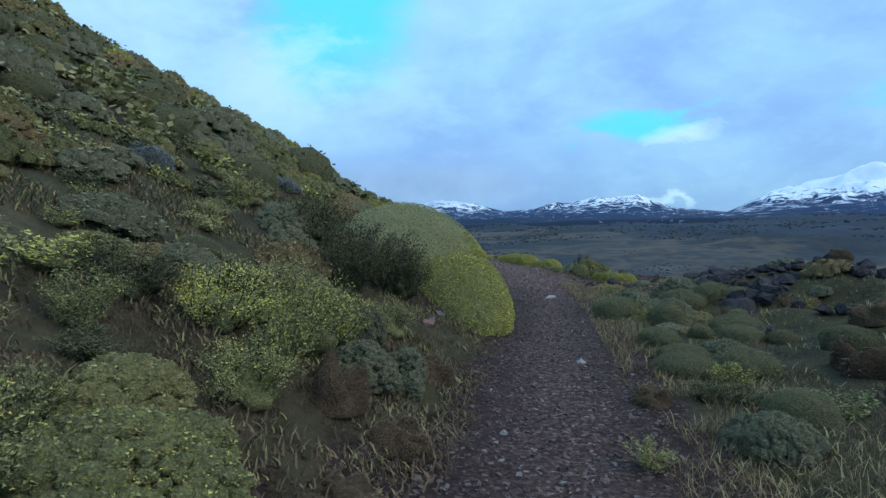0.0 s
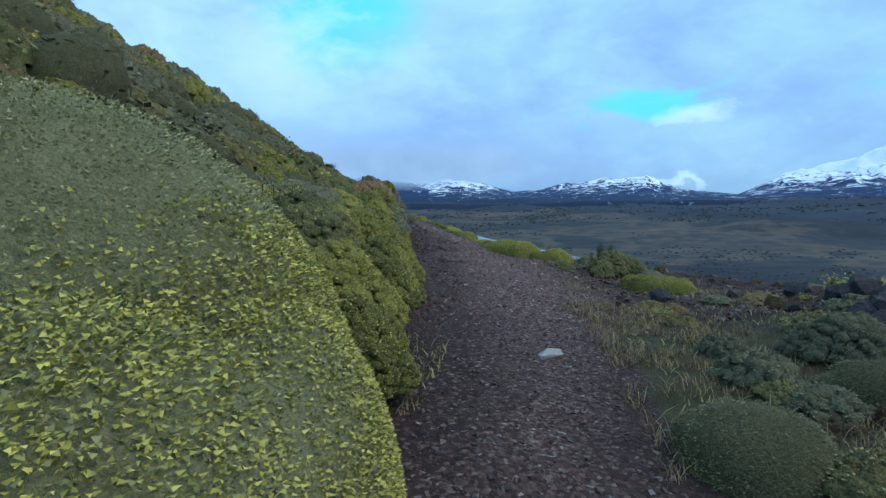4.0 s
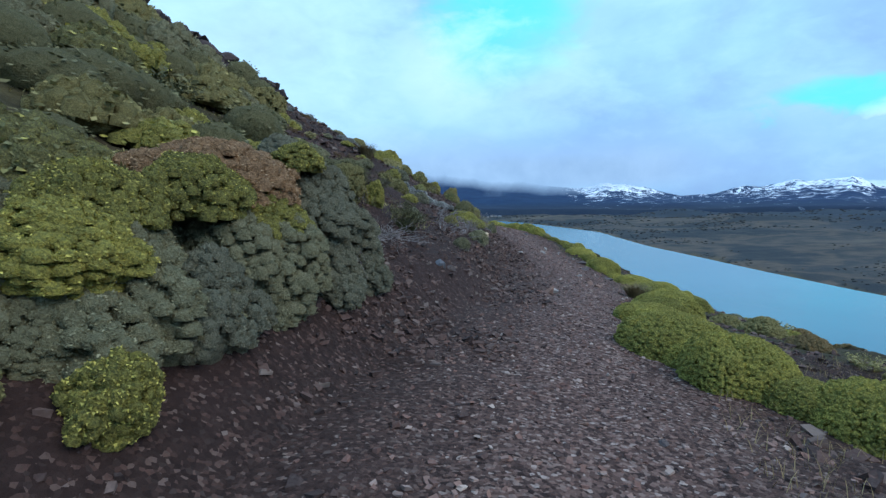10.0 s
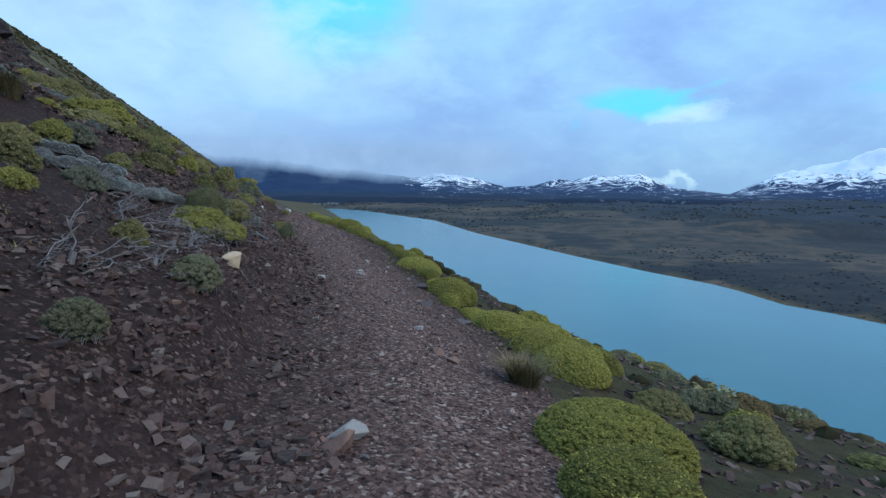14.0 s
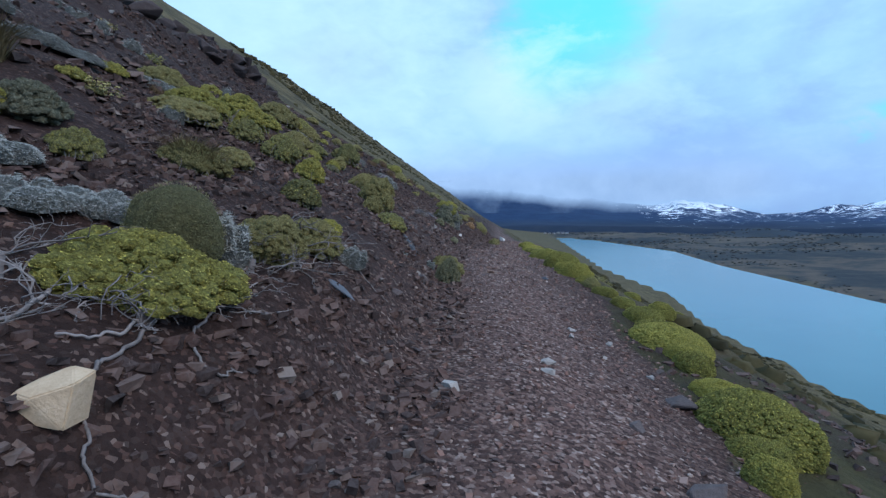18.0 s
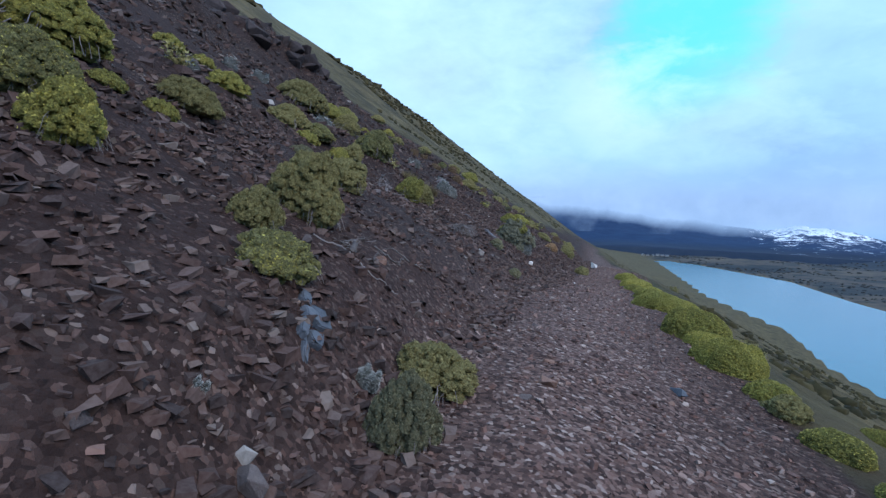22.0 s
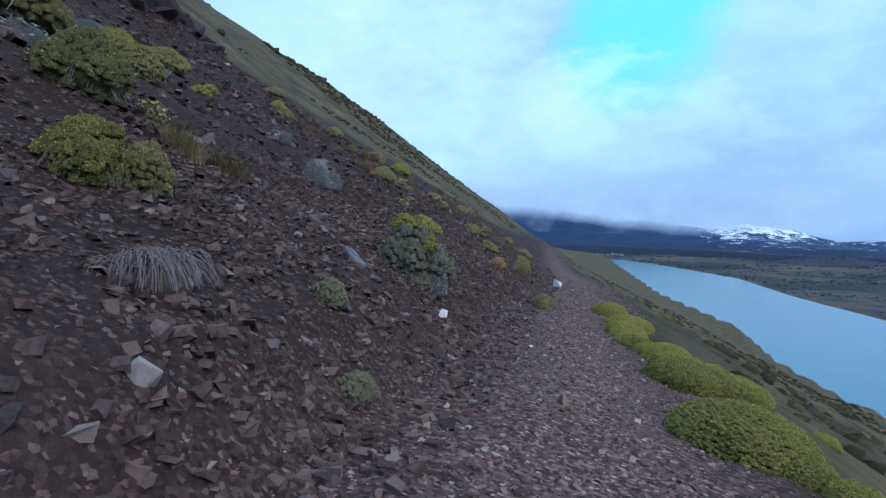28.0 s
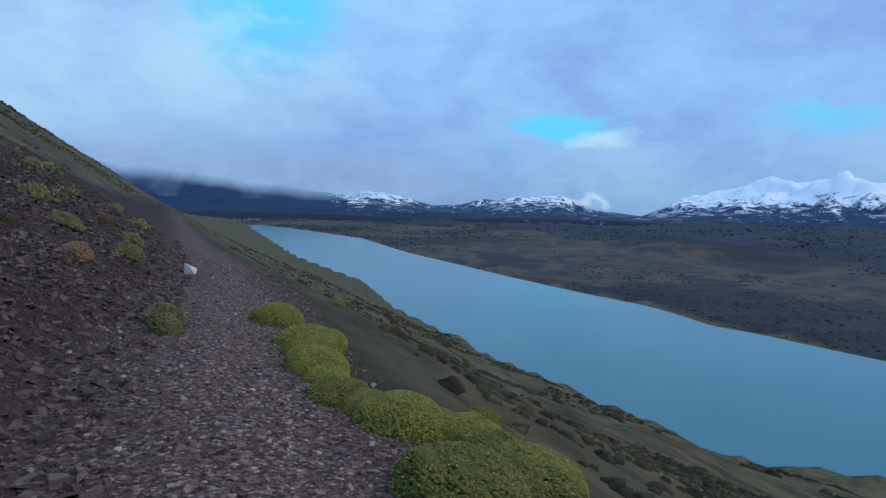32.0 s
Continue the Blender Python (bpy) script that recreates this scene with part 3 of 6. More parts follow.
M_REDROCK = simple_material("reddish_rock", [(0.2, (0.13, 0.075, 0.058)), (0.8, (0.30, 0.19, 0.145))], 8.0, 0.9, 0.6, 0.015)
M_PALE = simple_material("pale_stone", [(0.2, (0.20, 0.18, 0.165)), (0.8, (0.42, 0.40, 0.37))], 8.0, 0.85, 0.5, 0.012)
M_WHITE = simple_material("white_stone", [(0.2, (0.42, 0.39, 0.36)), (0.8, (0.70, 0.68, 0.65))], 8.0, 0.85, 0.5, 0.012)
M_TAN = simple_material("tan_stone", [(0.2, (0.36, 0.25, 0.15)), (0.6, (0.58, 0.45, 0.30)), (0.85, (0.72, 0.60, 0.46))], 6.0, 0.85, 0.6, 0.015)
M_SLATE = simple_material("blue_grey_slate", [(0.2, (0.060, 0.070, 0.085)), (0.55, (0.115, 0.132, 0.155)), (0.85, (0.23, 0.25, 0.28))], 7.0, 0.7, 0.7, 0.015)
M_GREYSLAB = simple_material("grey_slab_stone", [(0.2, (0.075, 0.075, 0.085)), (0.55, (0.15, 0.148, 0.16)), (0.85, (0.26, 0.255, 0.265))], 7.0, 0.8, 0.8, 0.02)
M_LAVA = simple_material("dark_lava_rock", [(0.2, (0.022, 0.020, 0.023)), (0.6, (0.060, 0.055, 0.058)), (0.85, (0.14, 0.135, 0.13))], 7.0, 0.9, 1.0, 0.04)

# ---------------------------------------------------------------- setting
def build_ground():
    xs = axis_steps(-6.0, 6.5, 0.17, -1500, 2700, 1.08)
    ys = axis_steps(-1.0, 58.0, 0.17, -900, 3000, 1.08)
    gx, gy = np.meshgrid(xs, ys)
    x, y = gx.ravel(), gy.ravel()
    z = ground_height(x, y)
    GRID.update(x=xs, y=ys, z=z.reshape(len(ys), len(xs)))
    me = mesh_of("ground", np.stack([x, y, z], 1), grid_faces(len(xs), len(ys)), [M_GROUND])
    d, s, _ = to_line(TRAIL, x, y)
    s = s - S_OFF
    g, _, _ = to_line(FAR_SHORE, x, y)
    wob = fbm(x / 2.3, y / 2.3, 3, 41)
    wide = np.interp(s, [10, 15], [0.5, 1.25])
    tread = np.exp(-((d + np.interp(s, [10, 15], [0.1, 0.35])) / wide) ** 2) * np.interp(s, [10, 15], [0.5, 1.0])
    dry = ease(d, 1.0, 4.0) * (1 - ease(s, 26, 34)) + 0.15 * ease(d, 6, 18) * ease(s, 48, 70)
    lo = np.interp(s, [-30, 12, 17, 22, 28, 60], [-0.72, -0.75, -1.6, -1.7, -1.5, -1.2])
    hi = np.interp(s, [-30, 9, 12, 15, 17, 24, 36, 60, 90], [0.55, 0.6, 1.2, 2.5, 2.5, 4, 26, 26, 6])
    heath = np.maximum(ease(lo - d + wob * 0.5, 0.0, 0.6), ease(d - hi + wob * 1.2, 0.0, 1.2))
    heath = np.where((d < 0) & (s < 24) & (s > 13), heath * 0.35, heath)
    heath = np.where(d > 12, np.maximum(heath, ease(s, 56, 75)), heath)
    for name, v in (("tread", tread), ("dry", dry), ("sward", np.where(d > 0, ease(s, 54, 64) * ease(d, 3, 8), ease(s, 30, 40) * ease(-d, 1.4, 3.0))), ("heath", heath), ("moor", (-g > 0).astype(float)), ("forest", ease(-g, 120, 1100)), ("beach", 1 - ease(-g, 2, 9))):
        at = me.attributes.new(name, "FLOAT", "POINT")
        at.data.foreach_set("value", v.astype(np.float32))
    tagged(new("ground", me), "dark volcanic scree hillside with a trodden trail and heath", "ground", kind="structure")


def build_lake():
    v = [(-3500, -1500, LAKE_Z), (3500, -1500, LAKE_Z), (3500, 4500, LAKE_Z), (-3500, 4500, LAKE_Z)]
    tagged(new("water", mesh_of("water", v, [(0, 1, 2, 3)], [M_WATER])), "milky turquoise lake below the hillside", "lake", kind="structure")


# skyline of the far mountains: azimuth to the left, elevation in degrees
SKYLINE = [(-180, 1.5), (-120, 2.0), (-90, 3.0), (-70, 3.6), (-58, 2.8), (-52, 2.9), (-48.2, 3.3), (-45, 2.95), (-42.5, 2.7), (-38.5, 1.9), (-36, 1.2), (-32.5, -0.4), (-30, -0.1), (-28, 0.1), (-26, 0.55),
           (-24.3, 1.5), (-22, 1.25), (-19.5, 1.1), (-17, 0.7), (-15, 0.35), (-11, 0.1), (-8, 0.75), (-5.5, 1.35), (-3.4, 1.3), (-1, 1.0), (2, 1.3), (6, 2.0), (12, 3.0), (20, 3.6), (40, 3.8), (70, 2.0), (180, 1.5)]


def build_mountains():
    az = np.r_[np.arange(-180, -60, 2.0), np.arange(-60, 24, 0.22), np.arange(24, 180.1, 2.0)]
    rr = np.r_[np.linspace(2300, 3300, 9)[:-1], np.linspace(3300, 4150, 26), np.linspace(4200, 4700, 4)]
    ga, gr = np.meshgrid(np.radians(az), rr)
    x, y = -np.sin(ga) * gr, np.cos(ga) * gr
    el = np.interp(np.degrees(ga), *zip(*SKYLINE))
    peak = np.tan(np.radians(el)) * 4150
    rise = ease(gr, 2500, 4150) ** 1.25
    foot = -48 + 16 * ease(gr, 2300, 3400) + 22 * fbm(x / 420, y / 420, 4, 50)
    rough = np.abs(fbm(x / 260, y / 260, 5, 61)) * 2
    rough = 0.35 + (rough - 0.35) * np.interp(np.degrees(ga), [-4, 2], [1.0, 0.25])
    z = foot + (peak - foot) * rise - (0.35 - rough) * np.clip(peak - foot, 0, 400) * 0.55 * rise * (1 - ease(gr, 3800, 4150)) * ease(gr, 2700, 3200)
    z = np.where(gr > 4150, peak - (gr - 4150) * 0.3, z)
    z = np.where(gr < 2320, -110, z)
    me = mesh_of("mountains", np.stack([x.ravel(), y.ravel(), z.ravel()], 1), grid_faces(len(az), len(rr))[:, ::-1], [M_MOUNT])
    line = np.interp(np.degrees(ga), [-60, -40, -33, -24, -12, -9, -2, 1, 6], [70, 50, 25, 45, 52, 40, 40, 130, 260])
    me.attributes.new("snowline", "FLOAT", "POINT").data.foreach_set("value", line.ravel().astype(np.float32))
    tagged(new("backdrop", me),
           "distant dark foothills and snow-covered mountains under low cloud", "mountains", kind="structure")


build_ground()
build_lake()
build_mountains()


def cloud_material():
    m = bpy.data.materials.new("low_cloud")
    m.use_nodes = True
    t = m.node_tree
    t.nodes.clear()
    out, em, tr, mix = (t.nodes.new(k) for k in ("ShaderNodeOutputMaterial", "ShaderNodeEmission", "ShaderNodeBsdfTransparent", "ShaderNodeMixShader"))
    p = position(t)
    f = math_node(t, "ADD", attribute(t, "thickness"), math_node(t, "MULTIPLY", math_node(t, "SUBTRACT", noise_node(t, p, 0.0045, 7, 0.6), 0.5), 1.1))
    em.inputs[0].default_value = (0.25, 0.40, 0.74, 1)
    t.links.new(ramp_node(t, noise_node(t, p, 0.003, 5), [(0.3, (0.26, 0.41, 0.64)), (0.7, (0.36, 0.54, 0.80))]), em.inputs[0])
    t.links.new(math_node(t, "MULTIPLY", f, attribute(t, "edge"), True), mix.inputs[0])
    t.links.new(tr.outputs[0], mix.inputs[1])
    t.links.new(em.outputs[0], mix.inputs[2])
    t.links.new(mix.outputs[0], out.inputs[0])
    return m


def build_cloud_bank():
    """The cloud that hangs over the mountains at the head of the lake."""
    az, el = np.linspace(-16, 44, 90), np.linspace(0.3, 6.0, 24)
    ga, ge = np.meshgrid(np.radians(az), el)
    r = 2900.0
    v = np.stack([-np.sin(ga) * r, np.cos(ga) * r, np.tan(np.radians(ge)) * r], -1).reshape(-1, 3)
    me = mesh_of("cloud_bank", v, grid_faces(len(az), len(el)), [cloud_material()])
    base = np.interp(np.degrees(ga), [-16, -9, -4, 2, 8, 14, 20, 44], [1.7, 1.3, 1.3, 0.9, 1.5, 2.2, 2.7, 3.0])
    dens = (ge - base + 0.7) / 1.3
    edge = ease(np.degrees(ga), -16, -7) * (1 - ease(ge, 3.2, 5.9))
    for name, a in (("thickness", np.clip(dens, 0, 1.0)), ("edge", edge)):
        me.attributes.new(name, "FLOAT", "POINT").data.foreach_set("value", a.ravel().astype(np.float32))
    tagged(new("backdrop_cloud", me), "grey-blue cloud bank hanging over the far mountains", "cloud", kind="structure")


build_cloud_bank()

# ---------------------------------------------------------------- makers of things
RNG = np.random.default_rng(7)


def part(name, me, parent, label=""):
    ob = new(name, me)
    ob.parent = parent
    return tagged(ob, label)


def ball(rows, cols):
    """Unit dome that reaches a little under its rim: vertices and quads."""
    th = np.linspace(0.02, math.pi * 0.62, rows)
    ph = np.linspace(0, 2 * math.pi, cols, endpoint=False)
    v = np.stack([np.outer(np.sin(th), np.cos(ph)), np.outer(np.sin(th), np.sin(ph)), np.outer(np.cos(th), np.ones(cols))], -1).reshape(-1, 3)
    r, c = np.meshgrid(np.arange(rows - 1), np.arange(cols), indexing="ij")
    a, b = r * cols + c, r * cols + (c + 1) % cols
    return v, np.stack([a, a + cols, b + cols, b], -1).reshape(-1, 4)


def hull_dome(lobes, rows, cols, rng, fill=0.97):
    """One dome over all the lobes: in each direction as far out as the outermost lobe."""
    th = np.linspace(0.0005, math.pi * 0.60, rows)
    ph = np.linspace(0, 2 * math.pi, cols, endpoint=False)
    v = np.stack([np.outer(np.sin(th), np.cos(ph)), np.outer(np.sin(th), np.sin(ph)), np.outer(np.cos(th), np.ones(cols))], -1).reshape(-1, 3)
    o = np.array([0, 0, 0.10])
    far = np.full(len(v), 0.05)
    for c, r in lobes:
        q, k = (o - np.array(c)) / r, v / r
        a, b, e = (k * k).sum(1), (k * q).sum(1), (q * q).sum() - 1
        disc = b * b - a * e
        far = np.maximum(far, np.where(disc > 0, (-b + np.sqrt(np.maximum(disc, 0))) / a, 0))
    k = rng.normal(0, 1, (9, 3))
    k *= (np.array([5, 5, 5, 9, 9, 9, 14, 14, 14]) / np.linalg.norm(k, axis=1))[:, None]
    wave = sum(np.sin(v @ k[i] + rng.uniform(0, 6.28)) * (0.05, 0.05, 0.05, 0.035, 0.035, 0.035, 0.025, 0.025, 0.025)[i] for i in range(9))
    v = o + v * (far * (fill + 0.14 * wave))[:, None]
    r, c = np.meshgrid(np.arange(rows - 1), np.arange(cols), indexing="ij")
    a, b = r * cols + c, r * cols + (c + 1) % cols
    return v, np.stack([a, a + cols, b + cols, b], -1).reshape(-1, 4)


def lobes_for(style, rng):
    """Centre and radii of the lobes of a plant that is 1 wide and 1 high."""
    if style == "cushion":
        out = [((0, 0, 0.05), (0.42, 0.42, 0.70))]
        for i in range(30):
            a, r = rng.uniform(0, 6.28), 0.43 * math.sqrt(rng.random())
            s = rng.uniform(0.065, 0.19)
            out.append(((r * math.cos(a), r * math.sin(a), (0.62 - 1.1 * r) * rng.uniform(0.7, 1.15)), (s, s * rng.uniform(0.8, 1.2), s * rng.uniform(1.2, 1.9))))
        return out
    if style == "rim":
        out = [((0, 0, 0.0), (0.48, 0.48, 0.84))]
        for i in range(7):
            a, r = rng.uniform(0, 6.28), rng.uniform(0.1, 0.32)
            out.append(((r * math.cos(a), r * math.sin(a), 0.1 + 0.35 * (0.35 - r)), (rng.uniform(0.14, 0.24), rng.uniform(0.14, 0.24), rng.uniform(0.5, 0.7))))
        return out
    if style == "dome":
        out = [((0, 0, 0.08), (0.48, 0.48, 0.86))]
        for i in range(11):
            a, r = rng.uniform(0, 6.28), rng.uniform(0.14, 0.38)
            out.append(((r * math.cos(a), r * math.sin(a), 0.1 + 0.3 * rng.random()), (rng.uniform(0.12, 0.24), rng.uniform(0.12, 0.24), rng.uniform(0.35, 0.55))))
        return out
    if style == "shrub":
        out = [((0, 0, 0.08), (0.33, 0.33, 0.55))]
        for i in range(15):
            a, r = rng.uniform(0, 6.28), 0.40 * math.sqrt(rng.random())
            s = rng.uniform(0.10, 0.17)
            out.append(((r * math.cos(a), r * math.sin(a), rng.uniform(0.15, 0.78) * (1 - r)), (s, s, s * rng.uniform(1.1, 1.8))))
        return out
    out = [((0, 0, -0.1), (0.44, 0.44, 0.5))]  # mat: low and spread out
    for i in range(14):
        a, r = rng.uniform(0, 6.28), 0.38 * math.sqrt(rng.random())
        s = rng.uniform(0.11, 0.2)
        out.append(((r * math.cos(a), r * math.sin(a), 0.05), (s, s, rng.uniform(0.4, 0.9))))
    return out


def clumps_on(lobes, count, size, rng, stretch=1.75):
    """Small rounded sprays that crowd the lobes' outer faces, like a cauliflower."""
    c, r = np.array([l[0] for l in lobes]), np.array([l[1] for l in lobes])
    area = r[:, 0] * (r[:, 0] + r[:, 2])
    pick = rng.choice(len(lobes), count * 24, p=area / area.sum())
    n = rng.normal(0, 1, (len(pick), 3))
    n[:, 2] = np.abs(n[:, 2]) * 1.1 - 0.25
    n /= np.linalg.norm(n, axis=1)[:, None]
    p = c[pick] + n * r[pick] * 0.95
    keep = p[:, 2] > -0.03
    for lc, lr in lobes:
        keep &= (((p - lc) / lr) ** 2).sum(1) > 0.84
    p = p[keep]
    q = p * (1, 1, 1 / stretch)
    out, left = [], np.ones(len(p), bool)
    while left.any() and len(out) < count * 2:
        i = int(np.argmax(left))
        left &= ((q - q[i]) ** 2).sum(1) > (size * 1.1) ** 2
        k = size * rng.uniform(0.8, 1.35)
        out.append((tuple(p[i]), (k, k * rng.uniform(0.85, 1.15), k * stretch)))
    return out


def leaves_on(lobes, count, size, rng, spread=0.5, slim=0.5, crowded=False, lift=(0.96, 1.05)):
    """Small pointed leaves standing on the lobes' outer faces."""
    vol = np.array([r[0] * r[2] for _, r in lobes])
    pick = rng.choice(len(lobes), count * 2, p=vol / vol.sum())
    c = np.array([l[0] for l in lobes])[pick]
    r = np.array([l[1] for l in lobes])[pick]
    n = rng.normal(0, 1, (count * 2, 3))
    n[:, 2] = np.abs(n[:, 2]) * 1.1 - 0.25
    n /= np.linalg.norm(n, axis=1)[:, None]
    p = c + n * r * rng.uniform(*lift, (len(n), 1))
    keep = p[:, 2] > 0.0
    for i, (lc, lr) in enumerate(() if crowded else lobes):
        keep &= (pick == i) | ((((p - lc) / lr) ** 2).sum(1) > 0.88)
    p, n, r = p[keep][:count], n[keep][:count], r[keep][:count]
    n = n / r
    n /= np.linalg.norm(n, axis=1)[:, None]
    up = n + rng.normal(0, spread, n.shape)
    up /= np.linalg.norm(up, axis=1)[:, None]
    side = np.cross(up, rng.normal(0, 1, n.shape))
    side /= np.linalg.norm(side, axis=1)[:, None] + 1e-9
    k = size * rng.uniform(0.6, 1.4, (len(p), 1))
    a = p - up * k * 0.35
    if count > 250:
        v = np.stack([a + side * k * slim * 1.25, a + up * k * 1.25, a - side * k * slim * 1.25], 1).reshape(-1, 3)
        return v, np.arange(len(p) * 3).reshape(-1, 3)
    v = np.stack([a, a + up * k * 0.55 + side * k * slim, a + up * k * 1.15, a + up * k * 0.55 - side * k * slim], 1).reshape(-1, 3)
    return v, np.arange(len(p) * 4).reshape(-1, 4)


def twiggy(rng, count, size, slim):
    """A ragged shrub 1 wide and 1 high: its stems, and leaves along them."""
    sv, sf, n, at, way = [], [], 0, [], []
    for i in range(26):
        a, lean = rng.uniform(0, 6.28), rng.uniform(0.05, 0.5) ** 0.8
        top = np.array([lean * math.cos(a) * 0.95, lean * math.sin(a) * 0.95, rng.uniform(0.55, 1.0) * (1 - 0.55 * lean)])
        foot = top * np.array([0.35, 0.35, 0]) - np.array([0, 0, 0.08])
        bend = rng.normal(0, 0.05, 3)
        pts = [foot + (top - foot) * u + bend * math.sin(u * 3.1) + np.array([0, 0, 0.12 * math.sin(u * 3.1)]) for u in np.linspace(0, 1, 5)]
        v, f = tube(pts, 0.008, 0.003, 3)
        sv.append(v)
        sf.append(f + n)
        n += len(v)
        pts = np.array(pts)
        m = count // 26 + 1
        u = rng.uniform(0.9, 4.0, m)
        k = np.minimum(u.astype(int), 3)
        at.append(pts[k] + (pts[k + 1] - pts[k]) * (u - k)[:, None] + rng.normal(0, 0.045, (m, 3)))
        way.append(np.repeat((top - foot)[None], m, 0))
    p, w = np.concatenate(at), np.concatenate(way)
    up = w / np.linalg.norm(w, axis=1)[:, None] + rng.normal(0, 0.75, p.shape)
    up /= np.linalg.norm(up, axis=1)[:, None]
    side = np.cross(up, rng.normal(0, 1, p.shape))
    side /= np.linalg.norm(side, axis=1)[:, None] + 1e-9
    k = size * rng.uniform(0.6, 1.5, (len(p), 1))
    if count > 250:
        v = np.stack([p + side * k * slim * 1.2, p + up * k * 1.3, p - side * k * slim * 1.2], 1).reshape(-1, 3)
        return np.concatenate(sv), np.concatenate(sf), v, np.arange(len(p) * 3).reshape(-1, 3)
    v = np.stack([p, p + up * k * 0.6 + side * k * slim, p + up * k * 1.25, p + up * k * 0.6 - side * k * slim], 1).reshape(-1, 3)
    return np.concatenate(sv), np.concatenate(sf), v, np.arange(len(p) * 4).reshape(-1, 4)


def skirt_mesh(seed):
    """Bleached dead twigs that stick out round the foot of a bush 1 wide and 1 high."""
    rng = np.random.default_rng(seed)
    vs, fs, n = [], [], 0
    for i in range(64):
        a, r0, r1 = rng.uniform(0, 6.28), rng.uniform(0.12, 0.36), rng.uniform(0.45, 0.66)
        way, side = np.array([math.cos(a), math.sin(a), 0]), np.array([-math.sin(a), math.cos(a), 0])
        top, bend = rng.uniform(0.12, 0.42), rng.normal(0, 0.09)
        pts = [way * (r0 + (r1 - r0) * u) + side * (bend * u + 0.02 * rng.normal()) + np.array([0, 0, top * (1 - u * u) + 0.05 * math.sin(3.1 * u)]) for u in np.linspace(0, 1, 6)]
        v, f = tube(pts, 0.0075, 0.003, 3)
        vs.append(v)
        fs.append(f + n)
        n += len(v)
    return mesh_of("twig_skirt", np.concatenate(vs), np.concatenate(fs), [M_TWIG])


SKIRTS = []
PLANTS = {}
FAR_PLANTS = []


def clump_domes(sprays, rng, rows, cols, rough=0.1):
    """A small lumpy dome for every spray."""
    v0, f0 = ball(rows, cols)
    c, r = np.array([k[0] for k in sprays]), np.array([k[1] for k in sprays])
    bend = 1 + rng.normal(0, rough, (len(c), len(v0), 1))
    v = c[:, None] + v0[None] * r[:, None] * bend
    return v.reshape(-1, 3), (np.arange(len(c))[:, None, None] * len(v0) + f0[None]).reshape(-1, 4)


def plant_meshes(style, mat, count, size, seed, spread, slim, stretch=1.75):
    key = (style, mat.name, count, seed, spread, stretch)
    if key not in PLANTS:
        rng = np.random.default_rng(seed * 101 + count)
        lobes = lobes_for(style, rng)
        stems = None
        rows, cols = (46, 100) if count > 25000 else (20, 40) if count > 3500 else (12, 22) if count > 1000 else (9, 16) if count > 400 else (5, 8)
        sprays = lobes
        fine = (4, 7) if count > 2000 else (3, 6) if count > 400 else (3, 5)
        if style == "rim":
            n, k = (500, 0.036) if count < 5000 else (950, 0.025)
            sprays = clumps_on(lobes, n, k, rng, stretch)
        elif style == "cushion":
            n, k = (30, 0.115) if count < 600 else (50, 0.10) if count < 2000 else (90, 0.078) if count < 5000 else (170, 0.058) if count < 25000 else (420, 0.036)
            sprays = clumps_on(lobes, n, k, rng, stretch)
        if sprays is lobes:
            v, f = hull_dome(lobes, rows, cols, rng, 0.98 if style == "dome" else 0.965)
        else:
            v, f = hull_dome([(c, tuple((0.95 if style == "rim" else 0.90) * a for a in r)) for c, r in lobes], rows, cols, rng, 0.97)
            cv, cf = clump_domes(sprays, rng, *fine)
            f = np.concatenate([f, cf + len(v)])
            v = np.concatenate([v, cv])
        v[:, 2] = np.maximum(v[:, 2], -0.15)
        core = mesh_of("mound", v, f, [MOUNDS[mat.name[:-7]]])
        if style == "shrub":
            core.vertices.foreach_set("co", (mesh_arrays(core)[0] * np.array([0.58, 0.58, 0.5])).ravel())
            sv, sf, v, f = twiggy(rng, count, size * 1.05, slim)
            stems = mesh_of("stems", sv, sf, [M_STEM])
        else:
            v, f = leaves_on(sprays, count, size, rng, spread, slim, sprays is not lobes)
        PLANTS[key] = core, mesh_of("foliage", v, f, [mat], False), stems
    return PLANTS[key]


